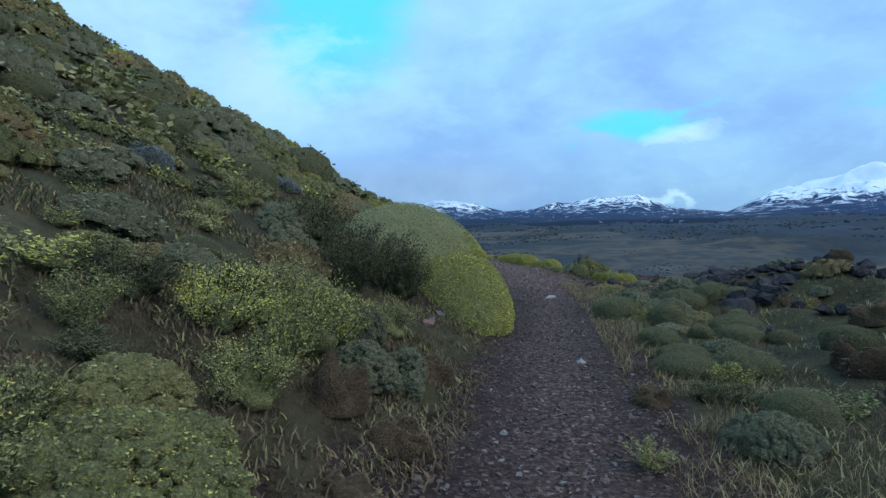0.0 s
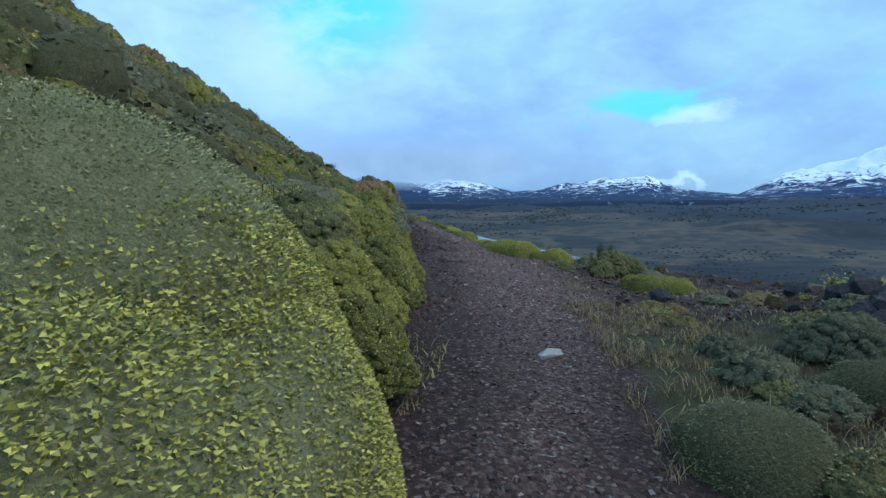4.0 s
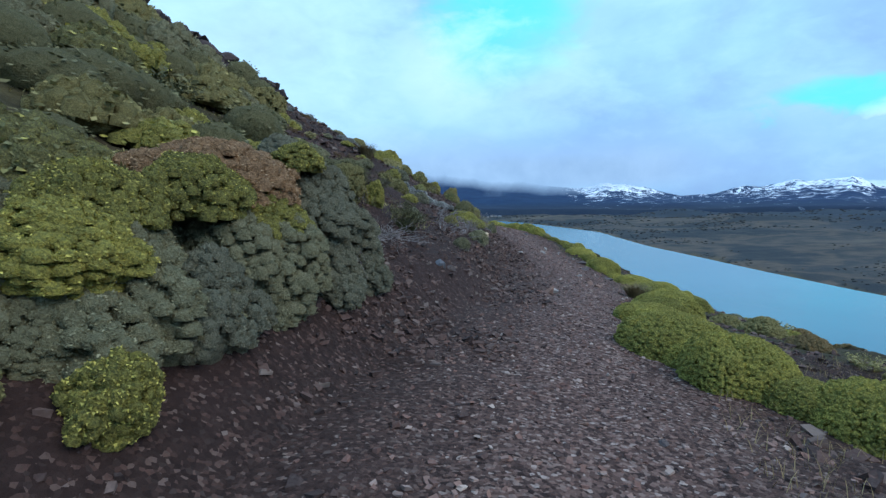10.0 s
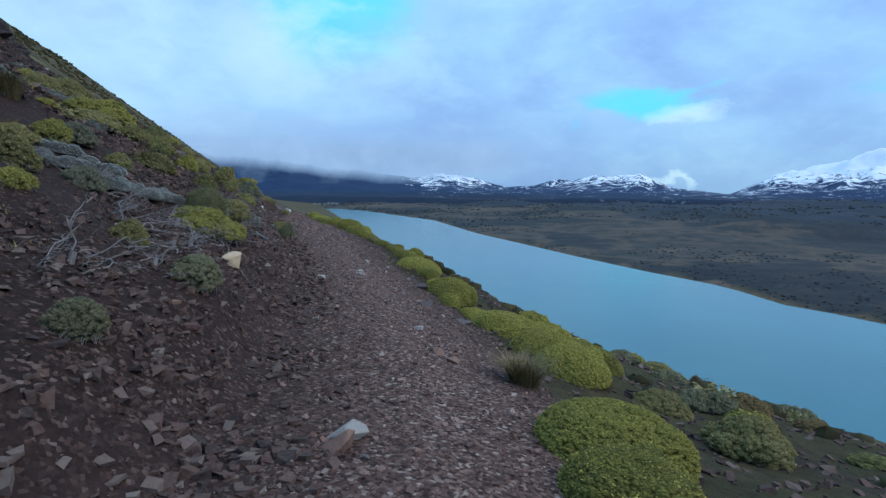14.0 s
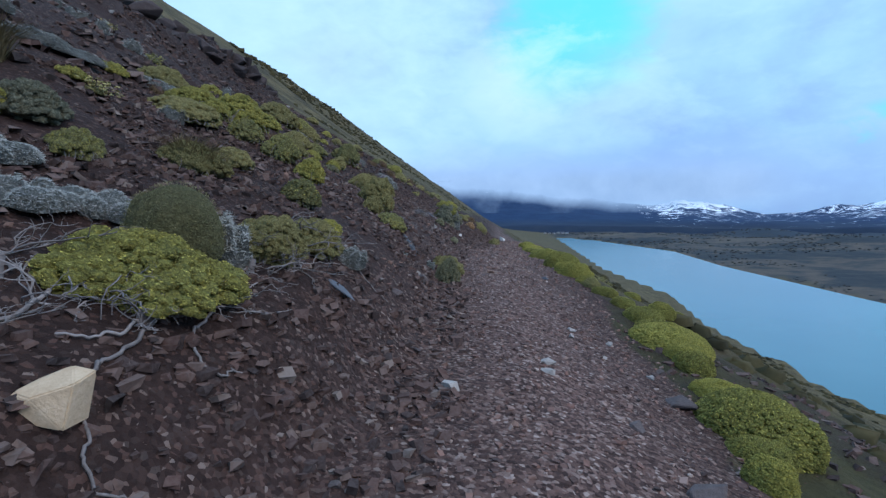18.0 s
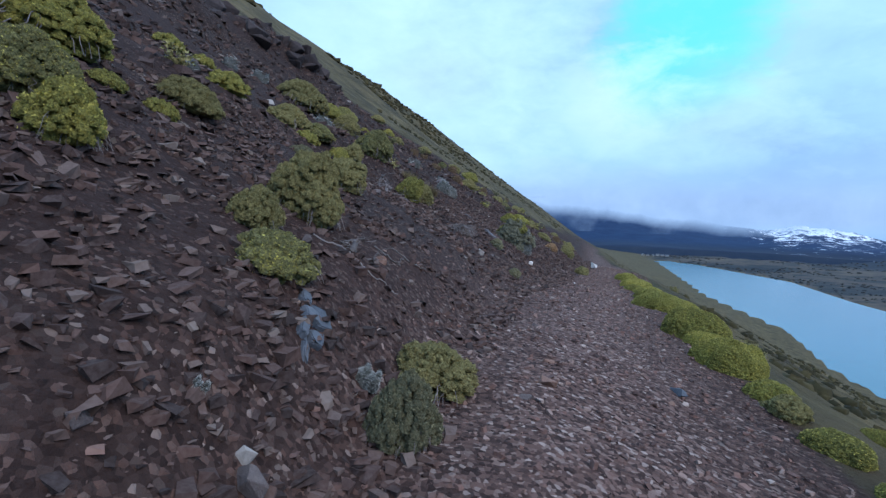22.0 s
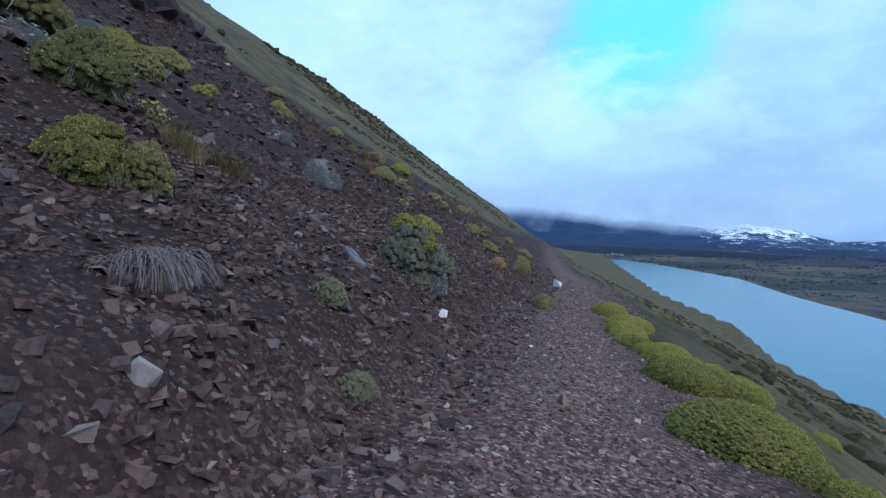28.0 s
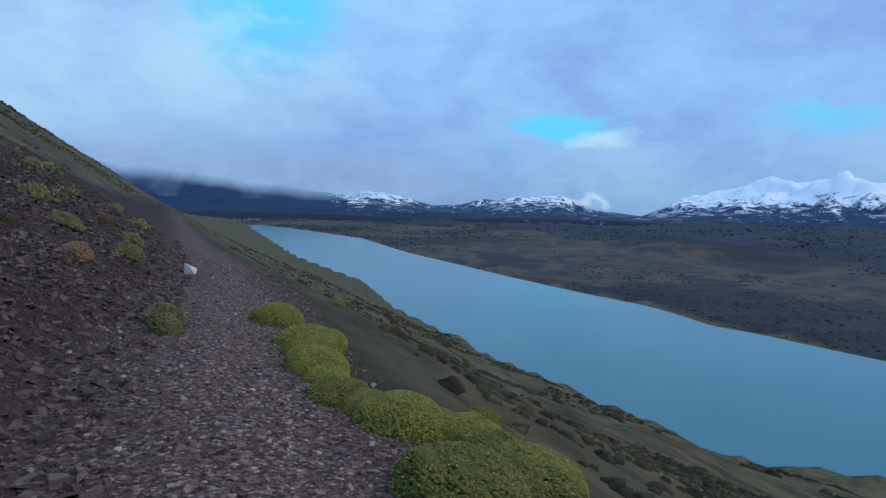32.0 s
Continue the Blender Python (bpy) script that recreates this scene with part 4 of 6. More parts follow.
def put_plant(kind, x, y, w, h, sort, depth=None, turn=None, sink=0.06, z=None, lean=0.55):
    """One bush: its mound of stems with the leaves on it."""
    style, mat, label, cat, spread, slim, leaf = SORTS[sort]
    real = 0.013
    off = abs(float(to_line(TRAIL, np.array([x]), np.array([y]))[0][0]))
    if kind == "mid" and off > 4.2:
        kind = "far"
        count, span, real = 240, 0.9, 0.062
    elif kind == "far":
        count, span, real = 130, 1.1, 0.088
    elif kind == "mid":
        count, span, real = 760, 0.8, 0.029
    elif kind == "big":
        count, span, real = 30000, 2.0, 0.0165
    elif w < 0.5:
        count, span, real = 2400, 0.4, 0.0108
    elif w < 1.15 and off < 2.3:
        count, span, real = 6000, 0.85, 0.0125
    elif w < 1.15:
        count, span, real = 5200, 0.85, 0.0135
    else:
        count, span, real = 10000, 1.5, 0.0155
    core, leaves, stems = plant_meshes(style, mat, count, leaf * real / span, int(RNG.integers(0, 3)), spread, slim, 1.75 if h < 0.68 * w else 1.05)
    zz = height_at(x, y) if z is None else z
    # a plant leans with its slope
    e = 0.25 + 0.3 * w
    gx = (height_at(x + e, y) - height_at(x - e, y)) / (2 * e)
    gy = (height_at(x, y + e) - height_at(x, y - e)) / (2 * e)
    up = Vector((-lean * gx, -lean * gy, 1)).normalized()
    rot = Vector((0, 0, 1)).rotation_difference(up) @ Euler((0, 0, RNG.uniform(0, 6.28) if turn is None else turn)).to_quaternion()
    m = Matrix.LocRotScale((x, y, zz - sink * h), rot, (w, depth or w, h))
    if kind == "far":
        FAR_PLANTS.append((core, leaves, m))
        return None
    ob = new(cat, core)
    ob.matrix_basis = m
    part("foliage", leaves, ob)
    if stems is not None and kind == "near":
        part("twig_frame", stems, ob)
    if kind == "near" and sort in ("lime", "hump", "dotted", "sage") and y > 22 and x < 2.2:
        if not SKIRTS:
            SKIRTS.extend(skirt_mesh(700 + i) for i in range(3))
        part("twig_skirt", SKIRTS[int(RNG.integers(0, 3))], ob, "bleached dead twigs")
    return tagged(ob, label, cat.replace("_", " "), group="plants of the hillside")


SORTS = {
    "lime": ("cushion", M_LIME, "rounded yellow-green cushion bush with dense tiny leaves", "cushion_bush", 0.75, 0.42, 1.0),
    "rim": ("rim", LEAVES["rim_yellow"], "smooth yellow-green cushion mound along the trail's edge", "cushion_bush", 0.6, 0.42, 0.9),
    "tuffet": ("dome", LEAVES["tuffet_green"], "smooth rounded grey-green tuffet among stones", "cushion_bush", 0.4, 0.34, 0.8),
    "olive": ("shrub", M_OLIVE, "low olive-green shrub with ragged outline", "shrub", 0.8, 0.38, 1.15),
    "hump": ("cushion", M_OLIVE, "rounded olive cushion bush on the slope", "cushion_bush", 0.6, 0.38, 1.0),
    "dryhump": ("cushion", M_STRAW, "rounded straw-coloured cushion plant on the slope", "cushion_bush", 0.8, 0.3, 1.1),
    "sage": ("cushion", M_SAGE, "rounded grey-green cushion bush on stony ground", "cushion_bush", 0.5, 0.36, 0.9),
    "dark": ("shrub", M_DARK, "dark green tangled shrub beside the trail", "shrub", 0.9, 0.3, 1.2),
    "dotted": ("cushion", LEAVES["olive_lime"], "grey-green cushion bush dotted with yellow flower tips", "cushion_bush", 0.7, 0.42, 1.0),
    "deep": ("cushion", LEAVES["slate_green"], "dark grey-green lobed bush leaning over the scree", "cushion_bush", 0.6, 0.36, 0.9),
    "rust": ("cushion", M_RUST, "rust-brown dying cushion bush", "cushion_bush", 0.6, 0.4, 1.0),
    "ash": ("mat", M_ASH, "ash-grey wiry mat plant spread over the slope", "mat_plant", 1.0, 0.09, 2.6),
    "heath": ("shrub", LEAVES["olive_lime"], "scrubby olive shrub with yellow leaf tips", "shrub", 0.9, 0.4, 1.0),
    "straw": ("mat", LEAVES["dry_grass"], "dry straw-brown heath clump", "heath_clump", 0.9, 0.16, 1.2),
}


def mesh_arrays(me):
    v = np.empty(len(me.vertices) * 3, np.float32)
    me.vertices.foreach_get("co", v)
    f = np.empty(len(me.loops), np.int32)
    me.loops.foreach_get("vertex_index", f)
    k = len(f) // max(len(me.polygons), 1)
    f = f.reshape(-1, k)
    return v.reshape(-1, 3), f if k == 3 else np.concatenate([f[:, [0, 1, 2]], f[:, [0, 2, 3]]])


def join_far_plants():
    """The uncounted scrub higher up the slope, as one mass."""
    mats, vs, fs, ix, n = [], [], [], [], 0
    cache = {}
    for core, leaves, m in FAR_PLANTS:
        rot, off = np.array(m.to_3x3()), np.array(m.translation)
        for me in (core, leaves):
            if me.name not in cache:
                cache[me.name] = mesh_arrays(me)
            v, f = cache[me.name]
            if me.materials[0] not in mats:
                mats.append(me.materials[0])
            vs.append(v @ rot.T + off)
            fs.append(f + n)
            ix.append(np.full(len(f), mats.index(me.materials[0])))
            n += len(v)
    me = mesh_of("hillside_scrub", np.concatenate(vs), np.concatenate(fs), mats, True, np.concatenate(ix))
    tagged(new("hillside_scrub", me), "mixed olive and yellow-green scrub covering the upper slope", "scrub", kind="stuff")


def tube(points, r0, r1, sides=4):
    pts = np.array(points, float)
    n = len(pts)
    tang = np.gradient(pts, axis=0)
    tang /= np.linalg.norm(tang, axis=1)[:, None] + 1e-9
    ref = np.array([0.3, 0.2, 0.93])
    a = np.cross(tang, ref)
    a /= np.linalg.norm(a, axis=1)[:, None] + 1e-9
    b = np.cross(tang, a)
    rad = np.linspace(r0, r1, n)[:, None]
    ph = np.linspace(0, 2 * math.pi, sides, endpoint=False)
    v = np.stack([pts + rad * (a * math.cos(p) + b * math.sin(p)) for p in ph], 1).reshape(-1, 3)
    r, c = np.meshgrid(np.arange(n - 1), np.arange(sides), indexing="ij")
    i, j = r * sides + c, r * sides + (c + 1) % sides
    return v, np.stack([i, j, j + sides, i + sides], -1).reshape(-1, 4)


def branch_mesh(rng, length, radius, rise, mat, twigs=5):
    """A crooked branch with its side twigs."""
    vs, fs, n = [], [], 0

    def grow(p, way, length, radius, level):
        nonlocal n
        pts = [p]
        steps = 7 if level == 0 else 5
        for i in range(steps):
            way = way + rng.normal(0, 0.33, 3)
            way[2] += rise * 0.25 - 0.05 * i
            way = way / np.linalg.norm(way)
            pts.append(pts[-1] + way * length / steps)
        v, f = tube(pts, radius, radius * 0.3)
        vs.append(v)
        fs.append(f + n)
        n += len(v)
        if level < 2:
            for _ in range(twigs if level == 0 else 2):
                k = rng.integers(2, len(pts))
                w = way + rng.normal(0, 0.8, 3)
                grow(pts[k], w / np.linalg.norm(w), length * rng.uniform(0.3, 0.55), radius * 0.55, level + 1)

    a = rng.uniform(0, 6.28)
    grow(np.zeros(3), np.array([math.cos(a), math.sin(a), rise]), length, radius, 0)
    v = np.concatenate(vs)
    v[:, 2] = np.maximum(v[:, 2], -0.02 + 0.02 * rng.random(len(v)))
    return mesh_of("branch", v, np.concatenate(fs), [mat])


BRANCHES = [branch_mesh(np.random.default_rng(300 + i), 0.75, 0.014, 0.25 + 0.1 * (i % 3), M_TWIG) for i in range(6)]


def put_deadwood(x, y, width, count, label, meshes=None):
    """A tangle of dead branches: a stump with its branches."""
    v, f = tube([(0, 0, -0.06), (0.01, 0.0, 0.0), (0.03, 0.01, 0.07)], 0.035, 0.018, 6)
    stump = new("dead_shrub", mesh_of("stump", v, f, [M_TWIG]))
    stump.matrix_basis = Matrix.Translation((x, y, height_at(x, y) + 0.01))
    for i in range(count):
        a, r = RNG.uniform(0, 6.28), 0.32 * width * math.sqrt(RNG.random())
        bx, by = x + r * math.cos(a), y + r * math.sin(a)
        ob = part("branch", (meshes or BRANCHES)[int(RNG.integers(0, len(meshes or BRANCHES)))], stump)
        k = width * RNG.uniform(0.5, 0.85)
        ob.matrix_basis = Matrix.LocRotScale((bx - x, by - y, height_at(bx, by) - height_at(x, y) + 0.01), Euler((RNG.uniform(-0.2, 0.2), RNG.uniform(-0.2, 0.2), RNG.uniform(0, 6.28))), (k, k, k * 0.8))
    return tagged(stump, label, "dead shrub", group="dead shrubs on the slope")


def rock_mesh(seed, flat, mat, cuts=11):
    rng = np.random.default_rng(seed)
    bm = bmesh.new()
    for p in rng.normal(0, 1, (cuts, 3)):
        p = p / np.linalg.norm(p) * rng.uniform(0.8, 1.0)
        bm.verts.new((p[0] * 0.5, p[1] * 0.5 * rng.uniform(0.7, 1.0), (p[2] * flat + flat * 0.7) * 0.5))
    hull = bmesh.ops.convex_hull(bm, input=bm.verts)
    bmesh.ops.delete(bm, geom=[g for g in hull["geom_interior"] if isinstance(g, bmesh.types.BMVert)], context="VERTS")
    bmesh.ops.bevel(bm, geom=list(bm.edges), offset=0.012, segments=1, affect="EDGES")
    me = bpy.data.meshes.new("rock")
    bm.to_mesh(me)
    bm.free()
    me.materials.append(mat)
    return me


ROCKS = {}


def put_rock(name, x, y, w, h, mat, label, group, flat=0.7, tilt=0.15, sink=0.34):
    key = (mat.name, int(RNG.integers(0, 5)), flat)
    if key not in ROCKS:
        ROCKS[key] = rock_mesh(900 + len(ROCKS) * 7, flat, mat, 16 if mat == M_LAVA else 10 if mat == M_CRAG else 12)
    ob = new(name, ROCKS[key])
    k, h = w * 1.1, min(h, 0.8 * w)
    kz = max(h, 0.35 * w) * 1.15 / flat
    ob.matrix_basis = Matrix.LocRotScale((x, y, height_at(x, y) - sink * h), Euler((RNG.uniform(-tilt, tilt), RNG.uniform(-tilt, tilt), RNG.uniform(0, 6.28))), (k, k * RNG.uniform(0.7, 1.0), kz))
    return tagged(ob, label, name.replace("_", " "), group=group)


def chips(name, x, y, size, rng, mat, label):
    """Many loose angular chips as one mass."""
    small = size < 0.028
    # the smallest are four-sided slivers, the others broken blocks
    block = np.array([(-1, -1, -1), (1, -1, -1), (1, 1, -1), (-1, 1, -1), (-1, -1, 1), (1, -1, 1), (1, 1, 1), (-1, 1, 1)], float) * 0.5
    sliver = np.array([(-1.1, -0.6, -0.6), (1.0, -0.9, -0.6), (1.1, 0.8, -0.6), (-0.7, 1.0, -0.6), (0.1, 0.1, 1.1)], float) * 0.5
    vs, fs, total = [], [], 0
    for base, f0, pick in ((block, [(4, 5, 6), (4, 6, 7), (0, 1, 5), (0, 5, 4), (1, 2, 6), (1, 6, 5), (2, 3, 7), (2, 7, 6), (3, 0, 4), (3, 4, 7)], ~small), (sliver, [(0, 1, 4), (1, 2, 4), (2, 3, 4), (3, 0, 4)], small)):
        px, py, q = x[pick], y[pick], size[pick]
        n, m = len(q), len(base)
        v = base[None] * rng.uniform(0.45, 1.4, (n, m, 3)) * np.stack([q, q * rng.uniform(0.5, 0.95, n), q * rng.uniform(0.25, 0.6, n)], 1)[:, None]
        a, b = rng.uniform(0, 6.28, n), rng.normal(0, 0.4, n)
        ca, sa, cb, sb = (k[:, None] for k in (np.cos(a), np.sin(a), np.cos(b), np.sin(b)))
        vx, vz = v[:, :, 0] * cb + v[:, :, 2] * sb, -v[:, :, 0] * sb + v[:, :, 2] * cb
        vx, vy = vx * ca - v[:, :, 1] * sa, vx * sa + v[:, :, 1] * ca
        z = surface(px, py) + q * 0.08
        vs.append(np.stack([vx + px[:, None], vy + py[:, None], vz + z[:, None]], -1).reshape(-1, 3))
        fs.append((np.arange(n)[:, None, None] * m + np.array(f0)[None]).reshape(-1, 3) + total)
        total += n * m
    tagged(new(name, mesh_of(name, np.concatenate(vs), np.concatenate(fs), [mat], False)), label, "gravel", kind="stuff")


def blades(name, x, y, height, rng, mat, label, lean=0.5, wide=0.03):
    """Grass blades as one mass: each a bent, pointed strip."""
    n = len(x)
    a = rng.uniform(0, 6.28, n)
    lx, ly = np.cos(a), np.sin(a)
    w = height * wide + 0.001
    k = height * rng.uniform(0.2, lean, n)
    z = surface(x, y) - 0.01
    p0 = np.stack([x - ly * w, y + lx * w, z], 1)
    p1 = np.stack([x + ly * w, y - lx * w, z], 1)
    p2 = np.stack([x + lx * k * 0.4 + ly * w * 0.7, y + ly * k * 0.4 - lx * w * 0.7, z + height * 0.6], 1)
    p3 = np.stack([x + lx * k * 0.4 - ly * w * 0.7, y + ly * k * 0.4 + lx * w * 0.7, z + height * 0.6], 1)
    p4 = np.stack([x + lx * k, y + ly * k, z + height * 0.95], 1)
    v = np.stack([p0, p1, p2, p3, p4], 1).reshape(-1, 3)
    i = np.arange(n)[:, None] * 5
    f = np.concatenate([i + np.array([[0, 1, 2]]), i + np.array([[0, 2, 3]]), i + np.array([[3, 2, 4]])])
    tagged(new(name, mesh_of(name, v, f, [mat], False)), label, "grass", kind="stuff")


def strew(n, s_range, d_range, rng):
    """Places strewn over a stretch of the trail's flanks."""
    s, d = rng.uniform(*s_range, n), rng.uniform(*d_range, n)
    i = np.clip(np.searchsorted(TRAIL_S, s) - 1, 0, len(TRAIL) - 2)
    a, b = TRAIL[i, :2], TRAIL[i + 1, :2]
    u = (b - a) / np.linalg.norm(b - a, axis=1)[:, None]
    p = a + u * (s - TRAIL_S[i])[:, None]
    return p[:, 0] - u[:, 1] * d, p[:, 1] + u[:, 0] * d, s, d

# ---------------------------------------------------------------- plants that stand out: x, y, width, height
ASH_A = [(-3.18, 6.76, 0.62, 0.46), (-1.49, 8.19, 0.66, 0.36), (-2.15, 9.91, 0.68, 0.38), (-0.35, 28.75, 0.62, 0.2), (0.1, 28.8, 0.6, 0.2), (-0.15, 29.2, 0.66, 0.22), (0.35, 29.15, 0.6, 0.2), (-0.6, 29.15, 0.55, 0.2), (0.5, 29.55, 0.5, 0.2), (1.06, 31.43, 0.32, 0.32), (-3.03, 31.62, 0.97, 0.24), (-3.11, 33.09, 0.62, 0.28), (0.78, 33.28, 0.08, 0.1), (0.7, 34.33, 0.18, 0.18)]
DARK_A = [(2.87, 4.19, 0.46, 0.18), (2.58, 4.26, 0.41, 0.19), (-0.72, 5.77, 0.97, 0.84), (-0.16, 6.41, 0.89, 0.84), (0.94, 11.73, 0.33, 0.27), (-0.4, 13.91, 0.4, 0.27), (1.04, 24.35, 0.75, 0.48), (0.06, 24.71, 1.16, 0.64)]
DEEP_A = [(0.77, 25.71, 0.28, 0.22), (0.19, 28.25, 0.39, 0.24), (-0.83, 29.89, 0.49, 0.31)]
DOTTED_A = [(1.42, 11.76, 0.45, 0.26), (1.7, 12.3, 0.4, 0.3), (0.54, 12.39, 0.37, 0.25), (1.36, 12.43, 0.67, 0.45), (1.48, 13.72, 0.49, 0.53), (6.82, 17.88, 0.55, 0.49), (5.36, 18.21, 0.39, 0.21)]
DRYHUMP_A = [(7.02, 24.94, 0.56, 0.28), (9.22, 28.66, 0.44, 0.2), (8.56, 29.14, 0.63, 0.3)]
HEATH_A = [(-1.45, 2.03, 0.32, 0.26), (-1.78, 2.93, 0.52, 0.32), (-0.88, 3.4, 0.42, 0.38), (-0.77, 3.85, 0.75, 0.62), (-0.53, 4.29, 0.38, 0.35), (3.07, 4.69, 0.47, 0.25), (1.2, 11.75, 0.41, 0.31)]
HUMP_A = [(-3.25, 9.03, 0.75, 0.34), (-5.01, 10.61, 0.98, 0.35), (-3.37, 13.22, 1.17, 0.59), (0.19, 23.93, 0.62, 0.62), (1.14, 27.23, 0.3, 0.24), (6.82, 28.3, 0.73, 0.29), (-0.8, 28.74, 0.4, 0.17), (0.89, 31.08, 0.48, 0.32), (8.33, 31.4, 0.65, 0.22), (-0.6, 31.79, 0.44, 0.2), (-0.26, 34.38, 0.31, 0.28), (0.75, 34.92, 0.48, 0.3), (-0.63, 35.15, 0.55, 0.6), (-2.61, 35.45, 0.66, 0.33), (2.77, 37.23, 0.32, 0.2), (-5.09, 39.09, 0.8, 0.43), (-3.45, 41.22, 0.47, 0.43), (-6.06, 42.49, 0.51, 0.19), (-8.44, 44.53, 0.77, 0.64), (-2.28, 49.25, 0.34, 0.3), (-2.43, 49.87, 0.44, 0.31)]
HUMP_B = [(-8.21, 52.17, 0.73, 0.55), (-5.19, 53.5, 0.6, 0.3), (-4.14, 53.59, 0.6, 0.42), (-15.47, 55.14, 0.75, 0.42)]
LIME_A = [(1.3, 11.16, 0.8, 0.7), (1.44, 11.6, 0.59, 0.52), (0.05, 13.8, 0.51, 0.26), (0.89, 13.96, 0.85, 0.73), (1.17, 14.43, 0.68, 0.7), (0.36, 14.48, 0.87, 0.49), (-0.49, 14.55, 0.61, 0.46), (-0.96, 16.02, 0.73, 0.4), (-4.72, 17.93, 0.8, 0.36), (-3.53, 18.26, 0.83, 0.32), (0.47, 24.37, 0.35, 0.45), (7.06, 26.94, 0.76, 0.5), (0.33, 27, 0.32, 0.16), (8.88, 27.41, 0.43, 0.09), (-0.18, 27.73, 0.42, 0.33), (-0.88, 29.5, 0.43, 0.26), (-0.24, 29.83, 0.36, 0.19), (-0.36, 30.99, 0.61, 0.27), (0.68, 31.69, 0.26, 0.17), (0.05, 32.1, 0.38, 0.33), (-2.01, 32.53, 0.91, 0.27), (-2.52, 33.22, 0.82, 0.38), (-1.8, 33.41, 0.49, 0.33)]
LIME_B = [(-0.83, 33.55, 0.38, 0.38), (-1.35, 33.57, 0.51, 0.42), (-3.52, 33.58, 0.72, 0.33), (-2.61, 34.16, 0.87, 0.62), (0.14, 34.19, 0.45, 0.21), (-1.86, 36.99, 0.58, 0.42), (-4.2, 39.52, 0.38, 0.26), (-4.82, 39.59, 0.65, 0.29), (-4.44, 40.18, 0.42, 0.35), (-3.46, 40.77, 0.52, 0.52), (-5.1, 41.67, 0.77, 0.73), (-8.39, 42.58, 1.34, 0.76), (-9.35, 44.66, 1.06, 0.53), (-10.13, 46.3, 0.94, 0.47), (-11.45, 51.42, 0.52, 0.37), (-12.78, 52.51, 0.57, 0.38), (-10.05, 53.11, 0.41, 0.3), (-12.39, 55.18, 0.62, 0.35), (-11.89, 59.38, 1, 0.55), (-14.01, 62.91, 0.74, 0.49)]
OLIVE_A = [(1.47, 3.04, 0.3, 0.2), (-1.06, 4.47, 0.76, 0.47), (-2.2, 6.17, 0.51, 0.23), (-2.23, 7.56, 0.91, 0.45)]
RIM_A = [(6.25, 15.93, 0.85, 0.42), (6.76, 15.93, 0.87, 0.37), (5.85, 20.85, 0.92, 0.67), (5.1, 21.59, 0.99, 0.72), (4.74, 22.58, 1.25, 0.67), (4.79, 24.36, 1.01, 0.4), (5.23, 25.98, 1.15, 0.58), (5.82, 28.76, 0.96, 0.56), (5.61, 29.34, 0.92, 0.53), (6.31, 29.8, 1.21, 0.52), (5.25, 30.44, 1.15, 0.49), (4.44, 31.12, 0.33, 0.33), (4.54, 32.23, 0.95, 0.63), (4.23, 33.87, 0.42, 0.32), (3.99, 34.64, 1.04, 0.46), (3.68, 35.6, 0.59, 0.3), (3.05, 36.76, 0.43, 0.23), (2.29, 38.43, 0.69, 0.52), (1.86, 40.27, 0.86, 0.69), (1.63, 42.81, 0.4, 0.24), (0.97, 43.37, 1.1, 0.58), (0.46, 45.6, 0.85, 0.46), (1.1, 46.01, 0.8, 0.34), (0.84, 46.76, 0.6, 0.28)]
RIM_B = [(0.25, 46.77, 0.75, 0.46), (-0.25, 47.27, 0.57, 0.28), (-0.48, 48.3, 0.68, 0.38), (-0.59, 49.46, 0.92, 0.46), (-1.12, 50.75, 0.75, 0.46)]
RUST_A = [(-3.98, 51.05, 0.48, 0.32)]
SAGE_A = [(2.41, 3.22, 0.54, 0.32), (-0.35, 3.84, 0.48, 0.32), (-0, 4.03, 0.22, 0.23), (-0.04, 4.29, 0.33, 0.27), (-0.35, 4.54, 0.29, 0.35), (3.64, 5.65, 0.47, 0.23), (-1.53, 6.9, 0.74, 0.48), (3.63, 6.99, 0.45, 0.17), (4.3, 8.09, 0.62, 0.45), (5.76, 10.65, 0.96, 0.5), (0.52, 12.12, 0.28, 0.31), (-6.84, 12.71, 0.98, 0.44), (0.86, 12.81, 0.48, 0.29), (-0.19, 13.11, 0.67, 0.46), (6.91, 17.11, 0.58, 0.24), (5.77, 18.68, 0.24, 0.16), (6.25, 19.19, 0.62, 0.4), (6.75, 20.33, 0.68, 0.34), (8.23, 21.67, 0.84, 0.63), (8.65, 22.77, 0.73, 0.41), (1.74, 25.39, 0.3, 0.23), (1.72, 27.16, 0.42, 0.3), (7.84, 28.74, 0.52, 0.3)]
SAGE_B = [(7.6, 28.85, 0.48, 0.28), (1.02, 34.2, 0.31, 0.42), (-2.83, 37.28, 0.32, 0.16), (-1.34, 41.25, 0.24, 0.18), (-1.96, 41.73, 0.26, 0.2)]
STRAW_A = [(2.06, 4.24, 0.37, 0.15)]
